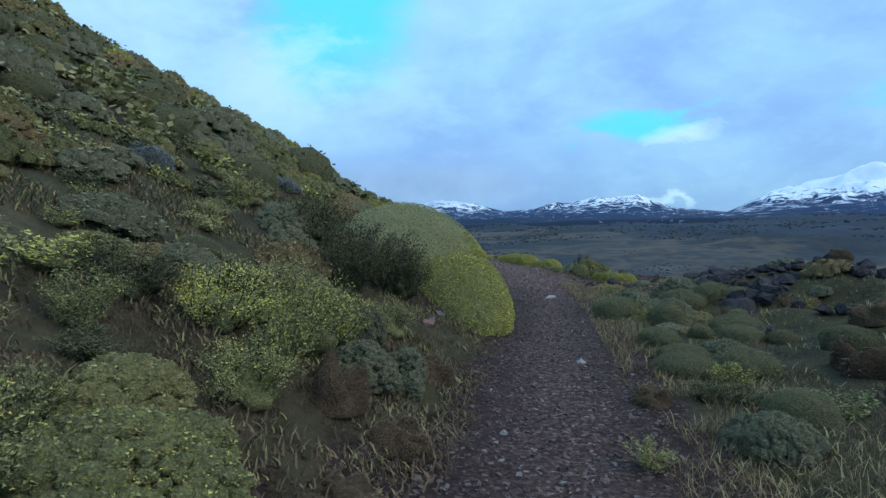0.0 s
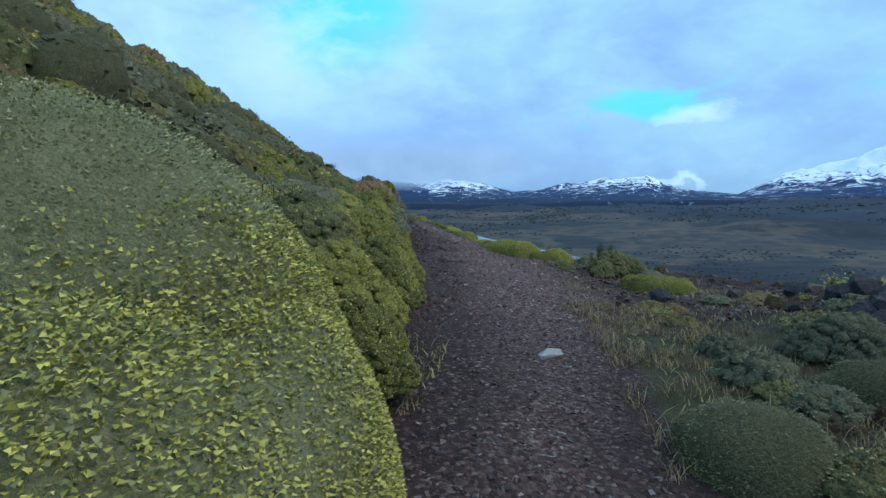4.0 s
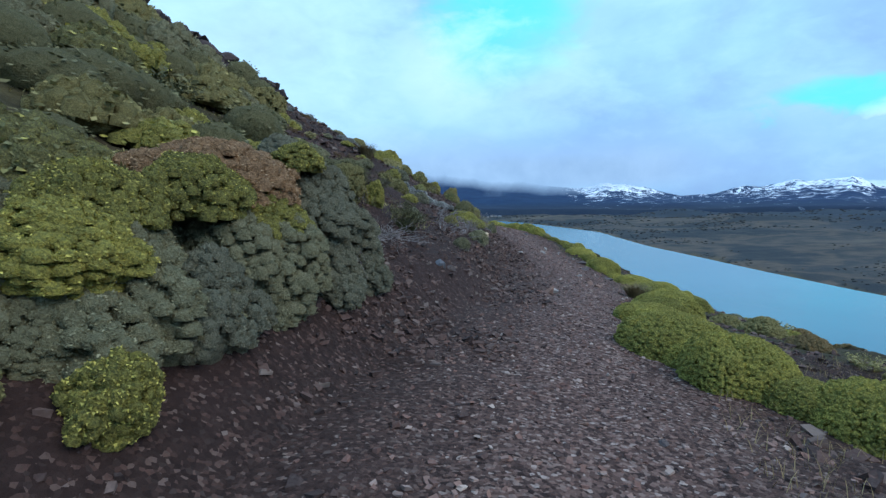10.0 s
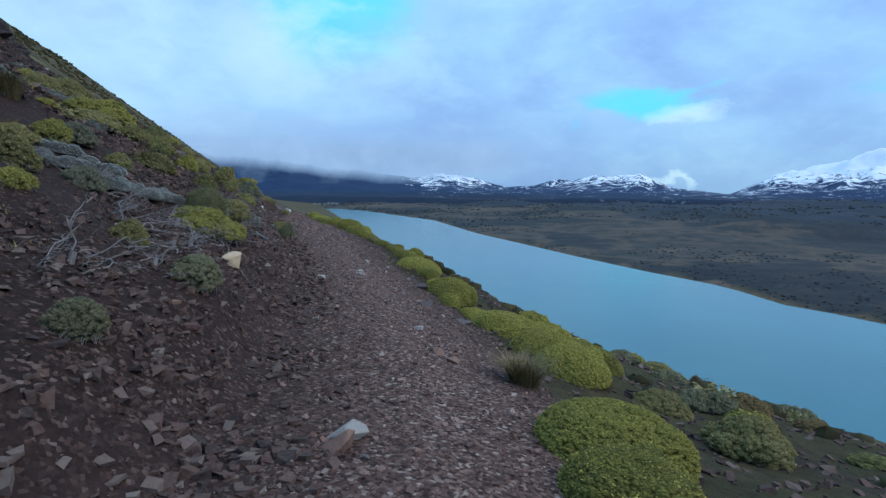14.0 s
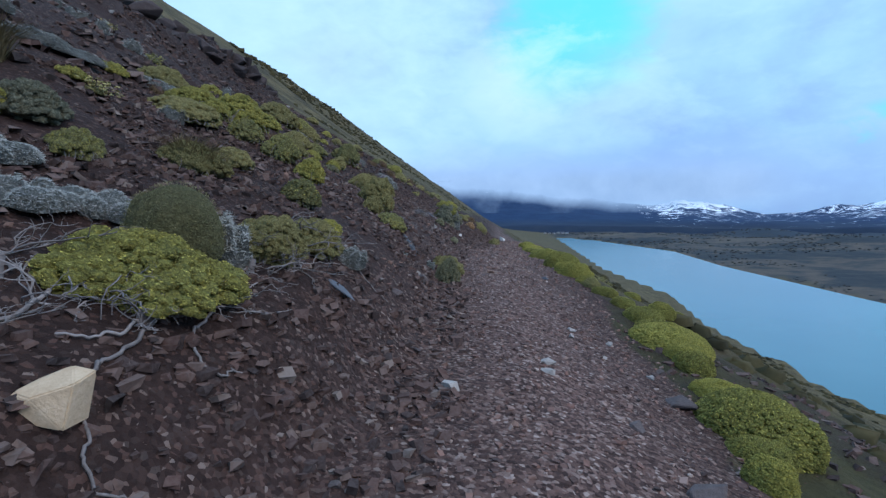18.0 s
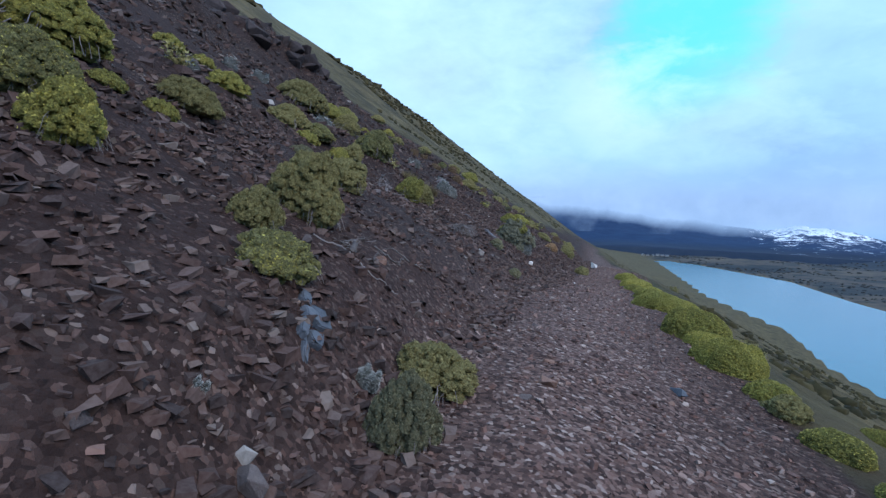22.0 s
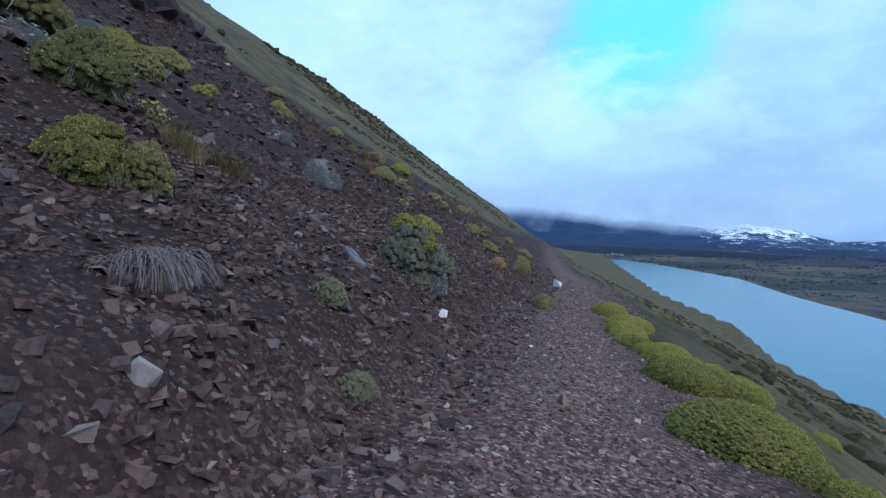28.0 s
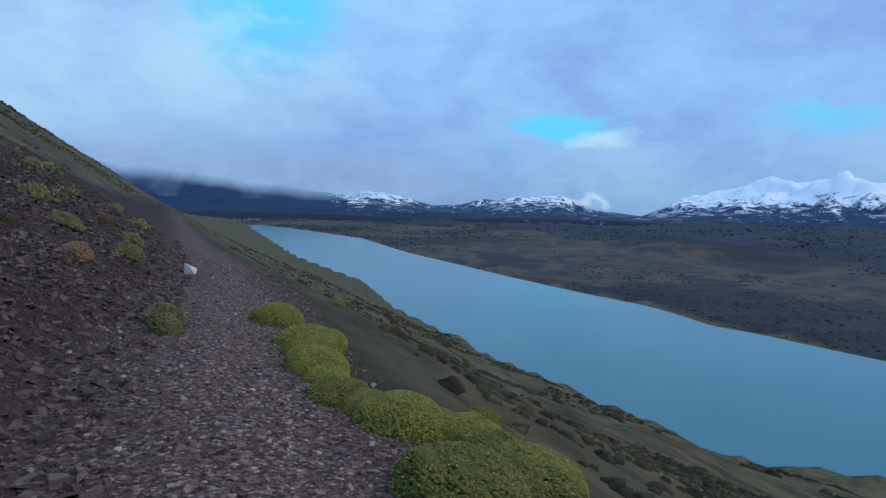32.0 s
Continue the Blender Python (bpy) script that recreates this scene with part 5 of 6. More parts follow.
TUFFET_A = [(3, 3.72, 0.54, 0.33), (-1.85, 4.8, 0.46, 0.2), (2.9, 5.22, 0.69, 0.24), (4.86, 5.4, 0.55, 0.3), (3.12, 5.65, 0.65, 0.22), (3.24, 6.36, 0.49, 0.24), (3.21, 6.48, 0.51, 0.27), (3.88, 6.61, 0.37, 0.21), (4.65, 7.07, 0.78, 0.39), (4.05, 7.82, 0.6, 0.46), (3.64, 8.8, 0.86, 0.46), (-2.58, 8.94, 1.03, 0.55), (5.19, 9.53, 0.93, 0.46), (5.25, 9.62, 0.66, 0.29), (-0.6, 13.38, 0.76, 0.38), (-2.39, 15.9, 1.17, 0.49), (-0.53, 16.45, 0.91, 0.42), (-1.89, 17.45, 1.36, 0.48), (-4.2, 18.35, 1.11, 0.46), (-3.36, 21.52, 1.48, 0.56)]
STONE_PALE_A = [(0.66, 3.57, 0.08, 0.08), (1.89, 5.55, 0.12, 0.08), (3.04, 10.88, 0.29, 0.15), (5.16, 16.75, 0.16, 0.07), (5.23, 16.98, 0.14, 0.07), (4.81, 19.06, 0.18, 0.05), (5.4, 25, 0.26, 0.17), (3.3, 25.56, 0.35, 0.16), (3.83, 28.81, 0.2, 0.08), (2.33, 30.69, 0.18, 0.18), (2.89, 31.65, 0.2, 0.08), (2.83, 31.95, 0.19, 0.08), (3.73, 32.81, 0.1, 0.1), (3.28, 32.89, 0.1, 0.08), (2.88, 33.29, 0.13, 0.08), (0.94, 33.36, 0.11, 0.15), (2.85, 33.57, 0.13, 0.08), (3.29, 33.63, 0.13, 0.08), (-0.89, 35.12, 0.08, 0.06), (-2, 40.46, 0.21, 0.13)]
STONE_PALE_B = [(-2.08, 44.04, 0.22, 0.16), (-1.3, 45.11, 0.1, 0.05), (-3.63, 56.1, 0.6, 0.63)]
STONE_ROCK_A = [(0.29, 6.02, 0.2, 0.16), (0.39, 6.44, 0.23, 0.12), (0.14, 6.88, 0.1, 0.04), (1.75, 16.85, 0.17, 0.1), (2.52, 17.52, 0.09, 0.07), (2.73, 17.74, 0.1, 0.09), (1.3, 22.46, 0.14, 0.11), (1.92, 23.74, 0.17, 0.14), (4.53, 30.01, 0.35, 0.12), (3.99, 30.49, 0.38, 0.14), (3.6, 31.23, 0.17, 0.09), (1.27, 31.98, 0.19, 0.09), (0.96, 32.15, 0.11, 0.09), (3.98, 32.22, 0.33, 0.18), (1, 33.33, 0.18, 0.29), (-0.16, 34.73, 0.13, 0.08), (-2.38, 38.36, 0.2, 0.11), (-3.75, 39, 0.16, 0.18), (-3.39, 39.97, 0.21, 0.23), (-1.5, 40.39, 0.1, 0.07), (-1.82, 40.4, 0.12, 0.09), (-1.58, 40.76, 0.12, 0.11)]
STONE_ROCK_B = [(-2.23, 40.95, 0.12, 0.09), (-1.8, 41.15, 0.12, 0.1), (-2.39, 41.73, 0.11, 0.1), (-1.84, 41.79, 0.14, 0.12), (-6.5, 43.7, 0.21, 0.11), (-0.28, 46.1, 0.14, 0.07), (-6.66, 47.34, 0.66, 0.33)]
STONE_RED = [(0.23, 5.85, 0.22, 0.17), (3.25, 25.38, 0.29, 0.21), (4.18, 27.68, 0.2, 0.14), (4.02, 27.91, 0.21, 0.1), (0.95, 32.52, 0.11, 0.11), (-0.55, 32.68, 0.2, 0.15), (1.29, 35.59, 0.16, 0.13), (1.12, 36.1, 0.15, 0.07), (-0.99, 38.41, 0.19, 0.11), (-0.54, 38.97, 0.19, 0.11), (-1.79, 41.83, 0.07, 0.07), (-1.9, 41.85, 0.06, 0.1), (-1.9, 41.93, 0.06, 0.13), (-2.02, 41.95, 0.06, 0.06), (-0.33, 42.76, 0.19, 0.18)]
STONE_LAVA = [(5.89, 14.64, 0.5, 0.36)]
STONE_SLATE = [(1.82, 23.57, 0.2, 0.16), (-0.55, 35.26, 0.29, 0.19), (2, 36.67, 0.2, 0.1), (-9.92, 44.51, 1.21, 0.4), (-0.57, 47.5, 0.13, 0.07)]

def place_plants():
    for rows, kind in ((ASH_A, "ash"), (DARK_A, "dark"), (DEEP_A, "deep"), (DOTTED_A, "dotted"), (DRYHUMP_A, "dryhump"), (HEATH_A, "heath"), (HUMP_A, "hump"), (HUMP_B, "hump"), (LIME_A, "lime"), (LIME_B, "lime"), (OLIVE_A, "olive"), (RIM_A, "rim"), (RIM_B, "rim"), (RUST_A, "rust"), (SAGE_A, "sage"), (SAGE_B, "sage"), (STRAW_A, "straw"), (TUFFET_A, "tuffet")):
        for i, (x, y, w, h) in enumerate(rows):
            sort = ("lime", "dotted", "hump")[i % 3] if kind == "lime" and y > 26 else kind
            put_plant("near", x, y, w * (1.12 if sort == "rim" else 1.0), (0.8 if sort == "rim" else 0.6 if sort == "ash" else 0.85 if sort == "tuffet" else 1.1) * max(h, 0.32 * w), sort)
    great_cushion(-0.05, 8.7, 3.3, 3.2, 2.15, -0.32)
    for x, y, w, h, sort in ((1.35, 9.6, 0.7, 0.6, "lime"), (1.35, 12.2, 0.8, 0.7, "lime"), (1.4, 13.2, 0.8, 0.75, "lime"), (1.1, 10.4, 1.0, 0.75, "lime"), (0.7, 11.1, 1.1, 0.8, "dotted"), (0.5, 12.0, 1.1, 0.75, "dotted"), (0.6, 12.9, 1.1, 0.65, "lime"), (0.15, 13.6, 1.2, 0.7, "sage"),
                             (0.2, 12.5, 1.1, 0.65, "heath"), (-0.9, 2.9, 0.6, 0.4, "heath"), (-1.3, 3.6, 0.8, 0.5, "heath"), (-1.5, 1.6, 0.6, 0.4, "heath"), (-0.2, 5.0, 0.6, 0.4, "olive"), (-0.5, 3.3, 0.5, 0.3, "straw"),
                             (0.2, 4.6, 0.5, 0.18, "straw"), (-0.1, 3.2, 0.5, 0.12, "straw"), (-0.3, 2.4, 0.6, 0.14, "straw"), (-0.7, 1.7, 0.6, 0.25, "heath"), (-1.3, 7.1, 1.1, 0.8, "dark"), (-0.6, 6.6, 0.9, 0.8, "dark"), (0.0, 6.9, 0.6, 0.6, "dark")):
        put_plant("near", x, y, w, h, sort)
    # the large mixed bush: one grey-green mass with yellow-green shoulders and rust on its crown
    for y, h in ((18.95, 1.35), (20.15, 1.6), (21.2, 1.4)):
        put_plant("big", 0.62, y, 1.75, h, "sage", z=0.12, lean=0.1)
    for x, y, z, w, d, h, sort in ((0.9, 18.6, 0.6, 0.85, 0.8, 0.6, "lime"), (0.72, 19.0, 0.85, 0.9, 0.8, 0.55, "lime"), (0.9, 19.7, 0.95, 0.85, 0.9, 0.52, "lime"), (1.08, 20.3, 0.62, 0.72, 0.7, 0.7, "lime"), (0.6, 20.35, 1.05, 1.4, 1.6, 0.62, "rust"),
                                   (1.05, 20.95, 1.3, 0.45, 0.45, 0.32, "lime"), (1.2, 19.35, 0.1, 0.75, 0.95, 0.8, "deep"), (1.3, 21.0, 0.08, 0.8, 0.8, 0.75, "deep"), (1.2, 21.6, 0.08, 0.9, 0.9, 0.75, "deep"), (1.02, 21.2, 0.6, 1.15, 1.2, 0.95, "deep"), (0.6, 21.5, 0.95, 1.2, 1.2, 0.9, "deep"), (1.0, 21.9, 0.35, 0.9, 0.9, 0.7, "deep"), (0.75, 18.2, 0.45, 0.75, 0.7, 0.5, "sage"),
                                   (1.0, 18.3, 0.25, 0.6, 0.6, 0.45, "sage"), (0.3, 18.7, 0.7, 1.0, 1.0, 0.6, "sage"), (1.25, 20.1, 0.05, 0.6, 0.7, 0.75, "sage")):
        put_plant("near", x, y, w, h, sort, depth=d, z=z, lean=0.15)
    put_plant("near", 1.5, 18.3, 0.42, 0.42, "lime")
    # olive bush with dark woody heads on the outer edge
    put_plant("near", 6.35, 17.9, 1.0, 0.75, "hump")
    put_plant("near", 6.2, 18.2, 0.6, 0.85, "dark")
    put_plant("near", 6.05, 17.6, 0.6, 0.5, "hump")
    put_plant("near", 1.2, 17.75, 0.42, 0.34, "hump")
    # dark tuffet and yellow bush over the bared roots
    put_plant("near", 0.98, 29.55, 0.58, 0.42, "tuffet", z=0.6, lean=0.3)
    put_plant("near", 1.08, 29.25, 0.85, 0.34, "lime", z=0.42, lean=0.5)
    put_plant("near", 1.0, 29.95, 0.42, 0.34, "ash")
    put_plant("near", 1.0, 30.35, 0.5, 0.4, "hump")
    # the tall bush on the scree with yellow heads above a grey skirt
    foot = height_at(-2.66, 44.4)
    put_plant("near", -2.7, 44.4, 0.86, 0.98, "deep", depth=0.85, z=foot, lean=0.05)
    for x, y, z, w, h, sort in ((-2.86, 44.42, 0.62, 0.36, 0.28, "lime"), (-2.6, 44.42, 0.58, 0.42, 0.30, "lime"), (-2.44, 44.3, 0.36, 0.26, 0.3, "lime"), (-2.95, 44.3, 0.34, 0.26, 0.26, "dotted"), (-2.72, 44.25, -0.08, 0.6, 0.45, "deep")):
        put_plant("near", x, y, w, h, sort, z=foot + z, lean=0.05)
    put_plant("near", -2.38, 44.4, 0.34, 0.72, "ash", z=foot - 0.12, lean=0.05)
    put_plant("near", -6.05, 46.6, 0.8, 0.45, "ash")
    # low mounds that close the hedge along the outer edge
    edge = sorted((y, x, w) for x, y, w, h in RIM_A + RIM_B if 19 < y < 50)
    for (y, x, w), (y2, x2, w2) in zip(edge, edge[1:]):
        if 0.5 < math.hypot(x2 - x, y2 - y) < 2.2:
            put_plant("near", (x + x2) / 2, (y + y2) / 2, 0.42 * (w + w2), 0.17 * (w + w2), "rim")


def great_cushion(x, y, w, depth, h, z):
    """The huge cushion beside the trail: close grey-green felt above, yellow and dark sprigs grown through its lower face."""
    rng = np.random.default_rng(77)
    lobes = [((0, 0, 0.08), (0.48, 0.48, 0.86)), ((0.20, -0.30, 0.02), (0.29, 0.36, 0.56)), ((0.30, -0.10, 0.0), (0.24, 0.30, 0.55)), ((-0.22, 0.12, 0.1), (0.26, 0.28, 0.6))]
    v, f = hull_dome(lobes, 60, 120, rng, 0.985)
    v[:, 2] = np.maximum(v[:, 2], -0.1)
    ob = new("cushion_bush", mesh_of("mound", v, f, [MOUNDS["moss_green"]]))
    ob.matrix_basis = Matrix.LocRotScale((x, y, z), Euler((0, 0, 0)), (w, depth, h))

    def zone(v):
        c = v.reshape(-1, 3, 3).mean(1)
        wob = 0.30 * fbm(c[:, 0] * 6 + 3, c[:, 1] * 6 + c[:, 2] * 5, 4, 15) + rng.normal(0, 0.07, len(c))
        front = 0.75 * c[:, 0] - 0.65 * c[:, 1]
        yellow = (c[:, 2] < 0.46 + 0.40 * front + wob) & (front > 0.02 + wob)
        dark = ~yellow & (c[:, 2] < 0.62 + wob) & (c[:, 1] < -0.12 + wob) & (c[:, 0] < 0.12 + wob)
        dry = dark & (fbm(c[:, 0] * 9 + 7, c[:, 1] * 9 + c[:, 2] * 7, 3, 19) + rng.normal(0, 0.05, len(c)) > 0.13)
        return yellow & ~dry, dark & ~dry, dry

    for name, mat, count, size, spread, pick, label in (("foliage", LEAVES["moss_green"], 60000, 0.0042, 0.35, 0, "close grey-green felt of tiny leaves"), ("yellow_mat", LEAVES["olive_lime"], 80000, 0.0052, 0.8, 1, "yellow-green flowering sprigs"),
                                                       ("flower_mat", M_LIME, 120000, 0.0050, 0.9, 1, "bright yellow flower tips"), ("dark_mat", M_DARK, 22000, 0.0085, 0.9, 2, "dark green sprigs"), ("twig_mat", LEAVES["dry_grass"], 24000, 0.0085, 1.2, 3, "dry brown twigs")):
        v, f = leaves_on(lobes, count, size, rng, spread, 0.4, lift=(0.975, 1.006))
        yellow, dark, dry = zone(v)
        keep = (~yellow & ~dark & ~dry, yellow, dark, dry)[pick]
        v = v.reshape(-1, 3, 3)[keep].reshape(-1, 3)
        part(name, mesh_of(name, v, np.arange(len(v)).reshape(-1, 3), [mat], False), ob, label)
    tagged(ob, "very large grey-green cushion plant overgrown with yellow sprigs beside the trail", "cushion bush", group="plants of the hillside")


def fill_plants():
    """The unbroken scrub of the slope above the trail and of the bench below it."""
    rng = np.random.default_rng(11)
    taken = [(ob.location.x, ob.location.y, max(ob.scale.x, 0.3)) for ob in scene.objects if ob.parent is None and ob.get("group") == "plants of the hillside"]

    def free(x, y, w):
        return all((x - a) ** 2 + (y - b) ** 2 > (0.24 * (w + c)) ** 2 for a, b, c in taken)

    zones = ((400, (-3, 11), (1.2, 6), "mid", ("hump", "sage", "olive", "dryhump", "heath", "dotted", "hump", "dark"), (0.3, 0.85)),
             (950, (-3, 13), (5.5, 34), "far", ("tuffet", "sage", "tuffet", "dark", "hump", "tuffet", "sage", "dotted", "tuffet", "olive"), (0.5, 1.45)),
             (200, (10, 27), (2.7, 7), "mid", ("lime", "tuffet", "sage", "hump", "dark", "tuffet", "dotted"), (0.6, 1.3)),
             (460, (12, 32), (7, 15), "far", ("lime", "tuffet", "sage", "hump", "tuffet", "hump", "dryhump"), (0.7, 1.5)),
             (130, (12, 29), (15, 28), "far", ("hump", "sage", "heath", "olive"), (0.9, 1.7)),
             (40, (28, 38), (3.0, 7.5), "mid", ("lime", "olive", "ash", "heath", "sage", "straw"), (0.25, 0.5)),
             (26, (36, 50), (4.5, 10), "far", ("olive", "lime", "ash"), (0.3, 0.6)),
             (60, (52, 80), (1.7, 9), "far", ("hump", "straw", "heath", "dark", "straw"), (0.3, 0.75)),
             (170, (-2, 15), (-9, -1.3), "mid", ("straw", "hump", "sage", "dryhump", "tuffet", "heath", "straw"), (0.25, 0.75)),
             (70, (4, 22), (-18, -8), "far", ("sage", "olive", "heath", "dark"), (0.5, 1.2)),
             (80, (19, 34), (-12, -3.4), "mid", ("hump", "sage", "lime", "olive", "straw"), (0.3, 0.7)),
             (9, (34, 64), (-3.6, -2.6), "mid", ("rim", "olive", "rim"), (0.3, 0.5)))
    for count, s_range, d_range, kind, sorts, sizes in zones:
        xs, ys, ss, dd = strew(count, s_range, d_range, rng)
        for x, y, s, d in zip(xs, ys, ss, dd):
            w = rng.uniform(*sizes)
            if free(x, y, w) and not (4.3 < s < 15 and 0 < d < 2.3) and not (21 < s < 27 and 0 < d < 4.2):
                put_plant("near" if kind == "mid" and -0.5 < s < 14 and 0 < d < 2.7 else kind, float(x), float(y), w, w * (rng.uniform(0.48, 0.72) if kind == "far" else rng.uniform(0.36, 0.58)), sorts[int(rng.integers(0, len(sorts)))])
                taken.append((x, y, w))


def flank_scrub():
    """Low scrub on the long flank down to the shore and on the far hillside, as one mass."""
    rng = np.random.default_rng(23)
    n = 6000
    nx, ny, _, _ = strew(5000, (24, 150), (-42, -3.2), rng)
    mx, my, _, _ = strew(4200, (50, 190), (8, 80), rng)
    x = np.concatenate([nx, mx, rng.uniform(4, 125, n), rng.uniform(-160, 20, n)])
    y = np.concatenate([ny, my, rng.uniform(20, 330, n), rng.uniform(66, 420, n)])
    d, s, _ = to_line(TRAIL, x, y)
    e, _, _ = to_line(NEAR_SHORE, x, y)
    patch = fbm(x / 30, y / 30, 3, 77)
    ok = (e > 2) & (np.abs(d) > 3.2) & (patch > np.where(d < 0, -0.05, 0.05)) & ~((d > 0) & (s - S_OFF < 54))
    x, y, d = x[ok], y[ok], d[ok]
    z = surface(x, y)
    size = rng.uniform(0.2, 0.75, len(x)) * np.clip(np.abs(d) / 40, 0.4, 2.2)
    v0, f0 = ball(3, 6)
    bend = 1 + rng.normal(0, 0.18, (len(x), len(v0), 1))
    v = v0[None] * bend * np.stack([size, size * rng.uniform(0.6, 1.2, len(x)), size * 0.55], 1)[:, None] + np.stack([x, y, z], 1)[:, None]
    f = (np.arange(len(x))[:, None, None] * len(v0) + f0[None]).reshape(-1, 4)
    tagged(new("scrub", mesh_of("scrub", v.reshape(-1, 3), f, [M_SCRUB])), "dark olive scrub covering the flank above the lake", "scrub", kind="stuff")


def far_woods():
    """Thickets of the far side of the lake, as one mass."""
    rng = np.random.default_rng(29)
    n = 14000
    r, a = 260 + 2300 * rng.random(n) ** 1.3, np.radians(rng.uniform(-75, 12, n))
    x, y = -np.sin(a) * r, np.cos(a) * r
    g, _, _ = to_line(FAR_SHORE, x, y)
    ok = (-g > 3) & (fbm(x / 120, y / 120, 4, 88) + 0.25 * np.exp(g / 30) > 0.05)
    x, y, r = x[ok], y[ok], r[ok]
    z = surface(x, y)
    size = rng.uniform(0.7, 1.6, len(x)) * np.clip(r / 900, 0.6, 2.0)
    v0, f0 = ball(3, 5)
    v = v0[None] * (1 + rng.normal(0, 0.22, (len(x), len(v0), 1))) * np.stack([size * 1.8, size * 1.8, size * 0.8], 1)[:, None] + np.stack([x, y, z], 1)[:, None]
    f = (np.arange(len(x))[:, None, None] * len(v0) + f0[None]).reshape(-1, 4)
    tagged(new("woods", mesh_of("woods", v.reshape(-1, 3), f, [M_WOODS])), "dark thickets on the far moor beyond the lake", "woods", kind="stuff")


M_SCRUB = leaf_material("flank_scrub", [(0.1, (0.016, 0.017, 0.010)), (0.5, (0.038, 0.036, 0.018)), (0.9, (0.080, 0.070, 0.032))], 0.9)
# thickets lightened and blued like the moor, distance haze included in the tone
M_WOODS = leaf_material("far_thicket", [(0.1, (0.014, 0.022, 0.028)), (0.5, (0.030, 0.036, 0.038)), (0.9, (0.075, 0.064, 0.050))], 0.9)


def tan_block(x, y):
    """A broken block with a slanting flat top."""
    bm = bmesh.new()
    for p in ((-0.15, -0.10, -0.06), (0.14, -0.11, -0.06), (0.17, 0.09, -0.06), (-0.14, 0.11, -0.06), (-0.17, -0.05, 0.08), (-0.05, -0.12, 0.10), (0.13, -0.09, 0.21), (0.16, 0.08, 0.25), (0.02, 0.11, 0.24), (-0.12, 0.09, 0.13)):
        bm.verts.new(p)
    bmesh.ops.convex_hull(bm, input=bm.verts)
    bmesh.ops.bevel(bm, geom=list(bm.edges), offset=0.008, segments=2, affect="EDGES")
    me = bpy.data.meshes.new("stone")
    bm.to_mesh(me)
    bm.free()
    me.materials.append(M_TAN)
    ob = new("stone", me)
    ob.matrix_basis = Matrix.LocRotScale((x, y, height_at(x, y)), Euler((0.0, 0.25, 0.5)), (0.66, 0.66, 0.6))
    tagged(ob, "large tan angular stone below the bared roots", "stone", group="stones beside the trail")


def grey_slab(x, y):
    """A smooth tapering splinter of blue-grey stone lying on the soil."""
    u = np.linspace(0, 1, 12)
    wide = 0.055 * np.sin(np.pi * u ** 0.6) ** 0.8 + 0.004
    rows = []
    for k, w in zip(u, wide):
        for a in np.linspace(0, 2 * math.pi, 10, endpoint=False):
            rows.append((0.30 * (k - 0.4), w * math.cos(a) + 0.02 * math.sin(3 * k), 0.35 * w * math.sin(a) + 0.02))
    r, c = np.meshgrid(np.arange(11), np.arange(10), indexing="ij")
    i, j = r * 10 + c, r * 10 + (c + 1) % 10
    ob = new("stone", mesh_of("stone", rows, np.stack([i, i + 10, j + 10, j], -1).reshape(-1, 4), [M_SLATE]))
    ob.matrix_basis = Matrix.LocRotScale((x, y, height_at(x, y)), Euler((-0.2, 0.55, -0.1)), (1, 1, 1))
    tagged(ob, "smooth tapering splinter of blue-grey stone on dark soil", "stone", group="stones beside the trail")


def split_slab(x, y, heading, pieces, label, mat):
    """A bed of stone split along its joints, its pieces slumped one over another down the slope."""
    rng = np.random.default_rng(int(100 * abs(x)))
    base = new("slab", None)
    base.location = (x, y, height_at(x, y))
    run = np.array([math.cos(heading), math.sin(heading)])
    side = np.array([-run[1], run[0]])
    for u, k, long, wide, thick, turn in pieces:
        px, py = np.array([x, y]) + run * u + side * k
        e = 0.12
        up = Vector((-(height_at(px + e, py) - height_at(px - e, py)) / (2 * e), -(height_at(px, py + e) - height_at(px, py - e)) / (2 * e), 1)).normalized()
        bm = bmesh.new()
        for a in np.linspace(0, 2 * math.pi, 8, endpoint=False) + rng.normal(0, 0.16, 8):
            r = (abs(math.cos(a)) ** 5 + abs(math.sin(a)) ** 5) ** -0.2 * rng.uniform(0.86, 1.04)
            for z, q in ((-0.5, 1.0), (0.5 + rng.normal(0, 0.12), 0.9)):
                bm.verts.new((0.5 * long * r * q * math.cos(a), 0.5 * wide * r * q * math.sin(a), thick * z))
        bmesh.ops.convex_hull(bm, input=bm.verts)
        bmesh.ops.bevel(bm, geom=list(bm.edges), offset=0.006, segments=2, affect="EDGES")
        rot = Vector((0, 0, 1)).rotation_difference(up) @ Euler((rng.normal(0, 0.08), rng.normal(0, 0.08), heading + turn)).to_quaternion()
        m = Matrix.LocRotScale(Vector((px - x, py - y, height_at(px, py) - base.location.z + 0.3 * thick)), rot, (1, 1, 1))
        bm.transform(m)
        me = bpy.data.meshes.new("slab_piece")
        bm.to_mesh(me)
        bm.free()
        me.materials.append(mat)
        part("slab_piece", me, base)
    tagged(base, label, "stone slab", group="stones beside the trail")


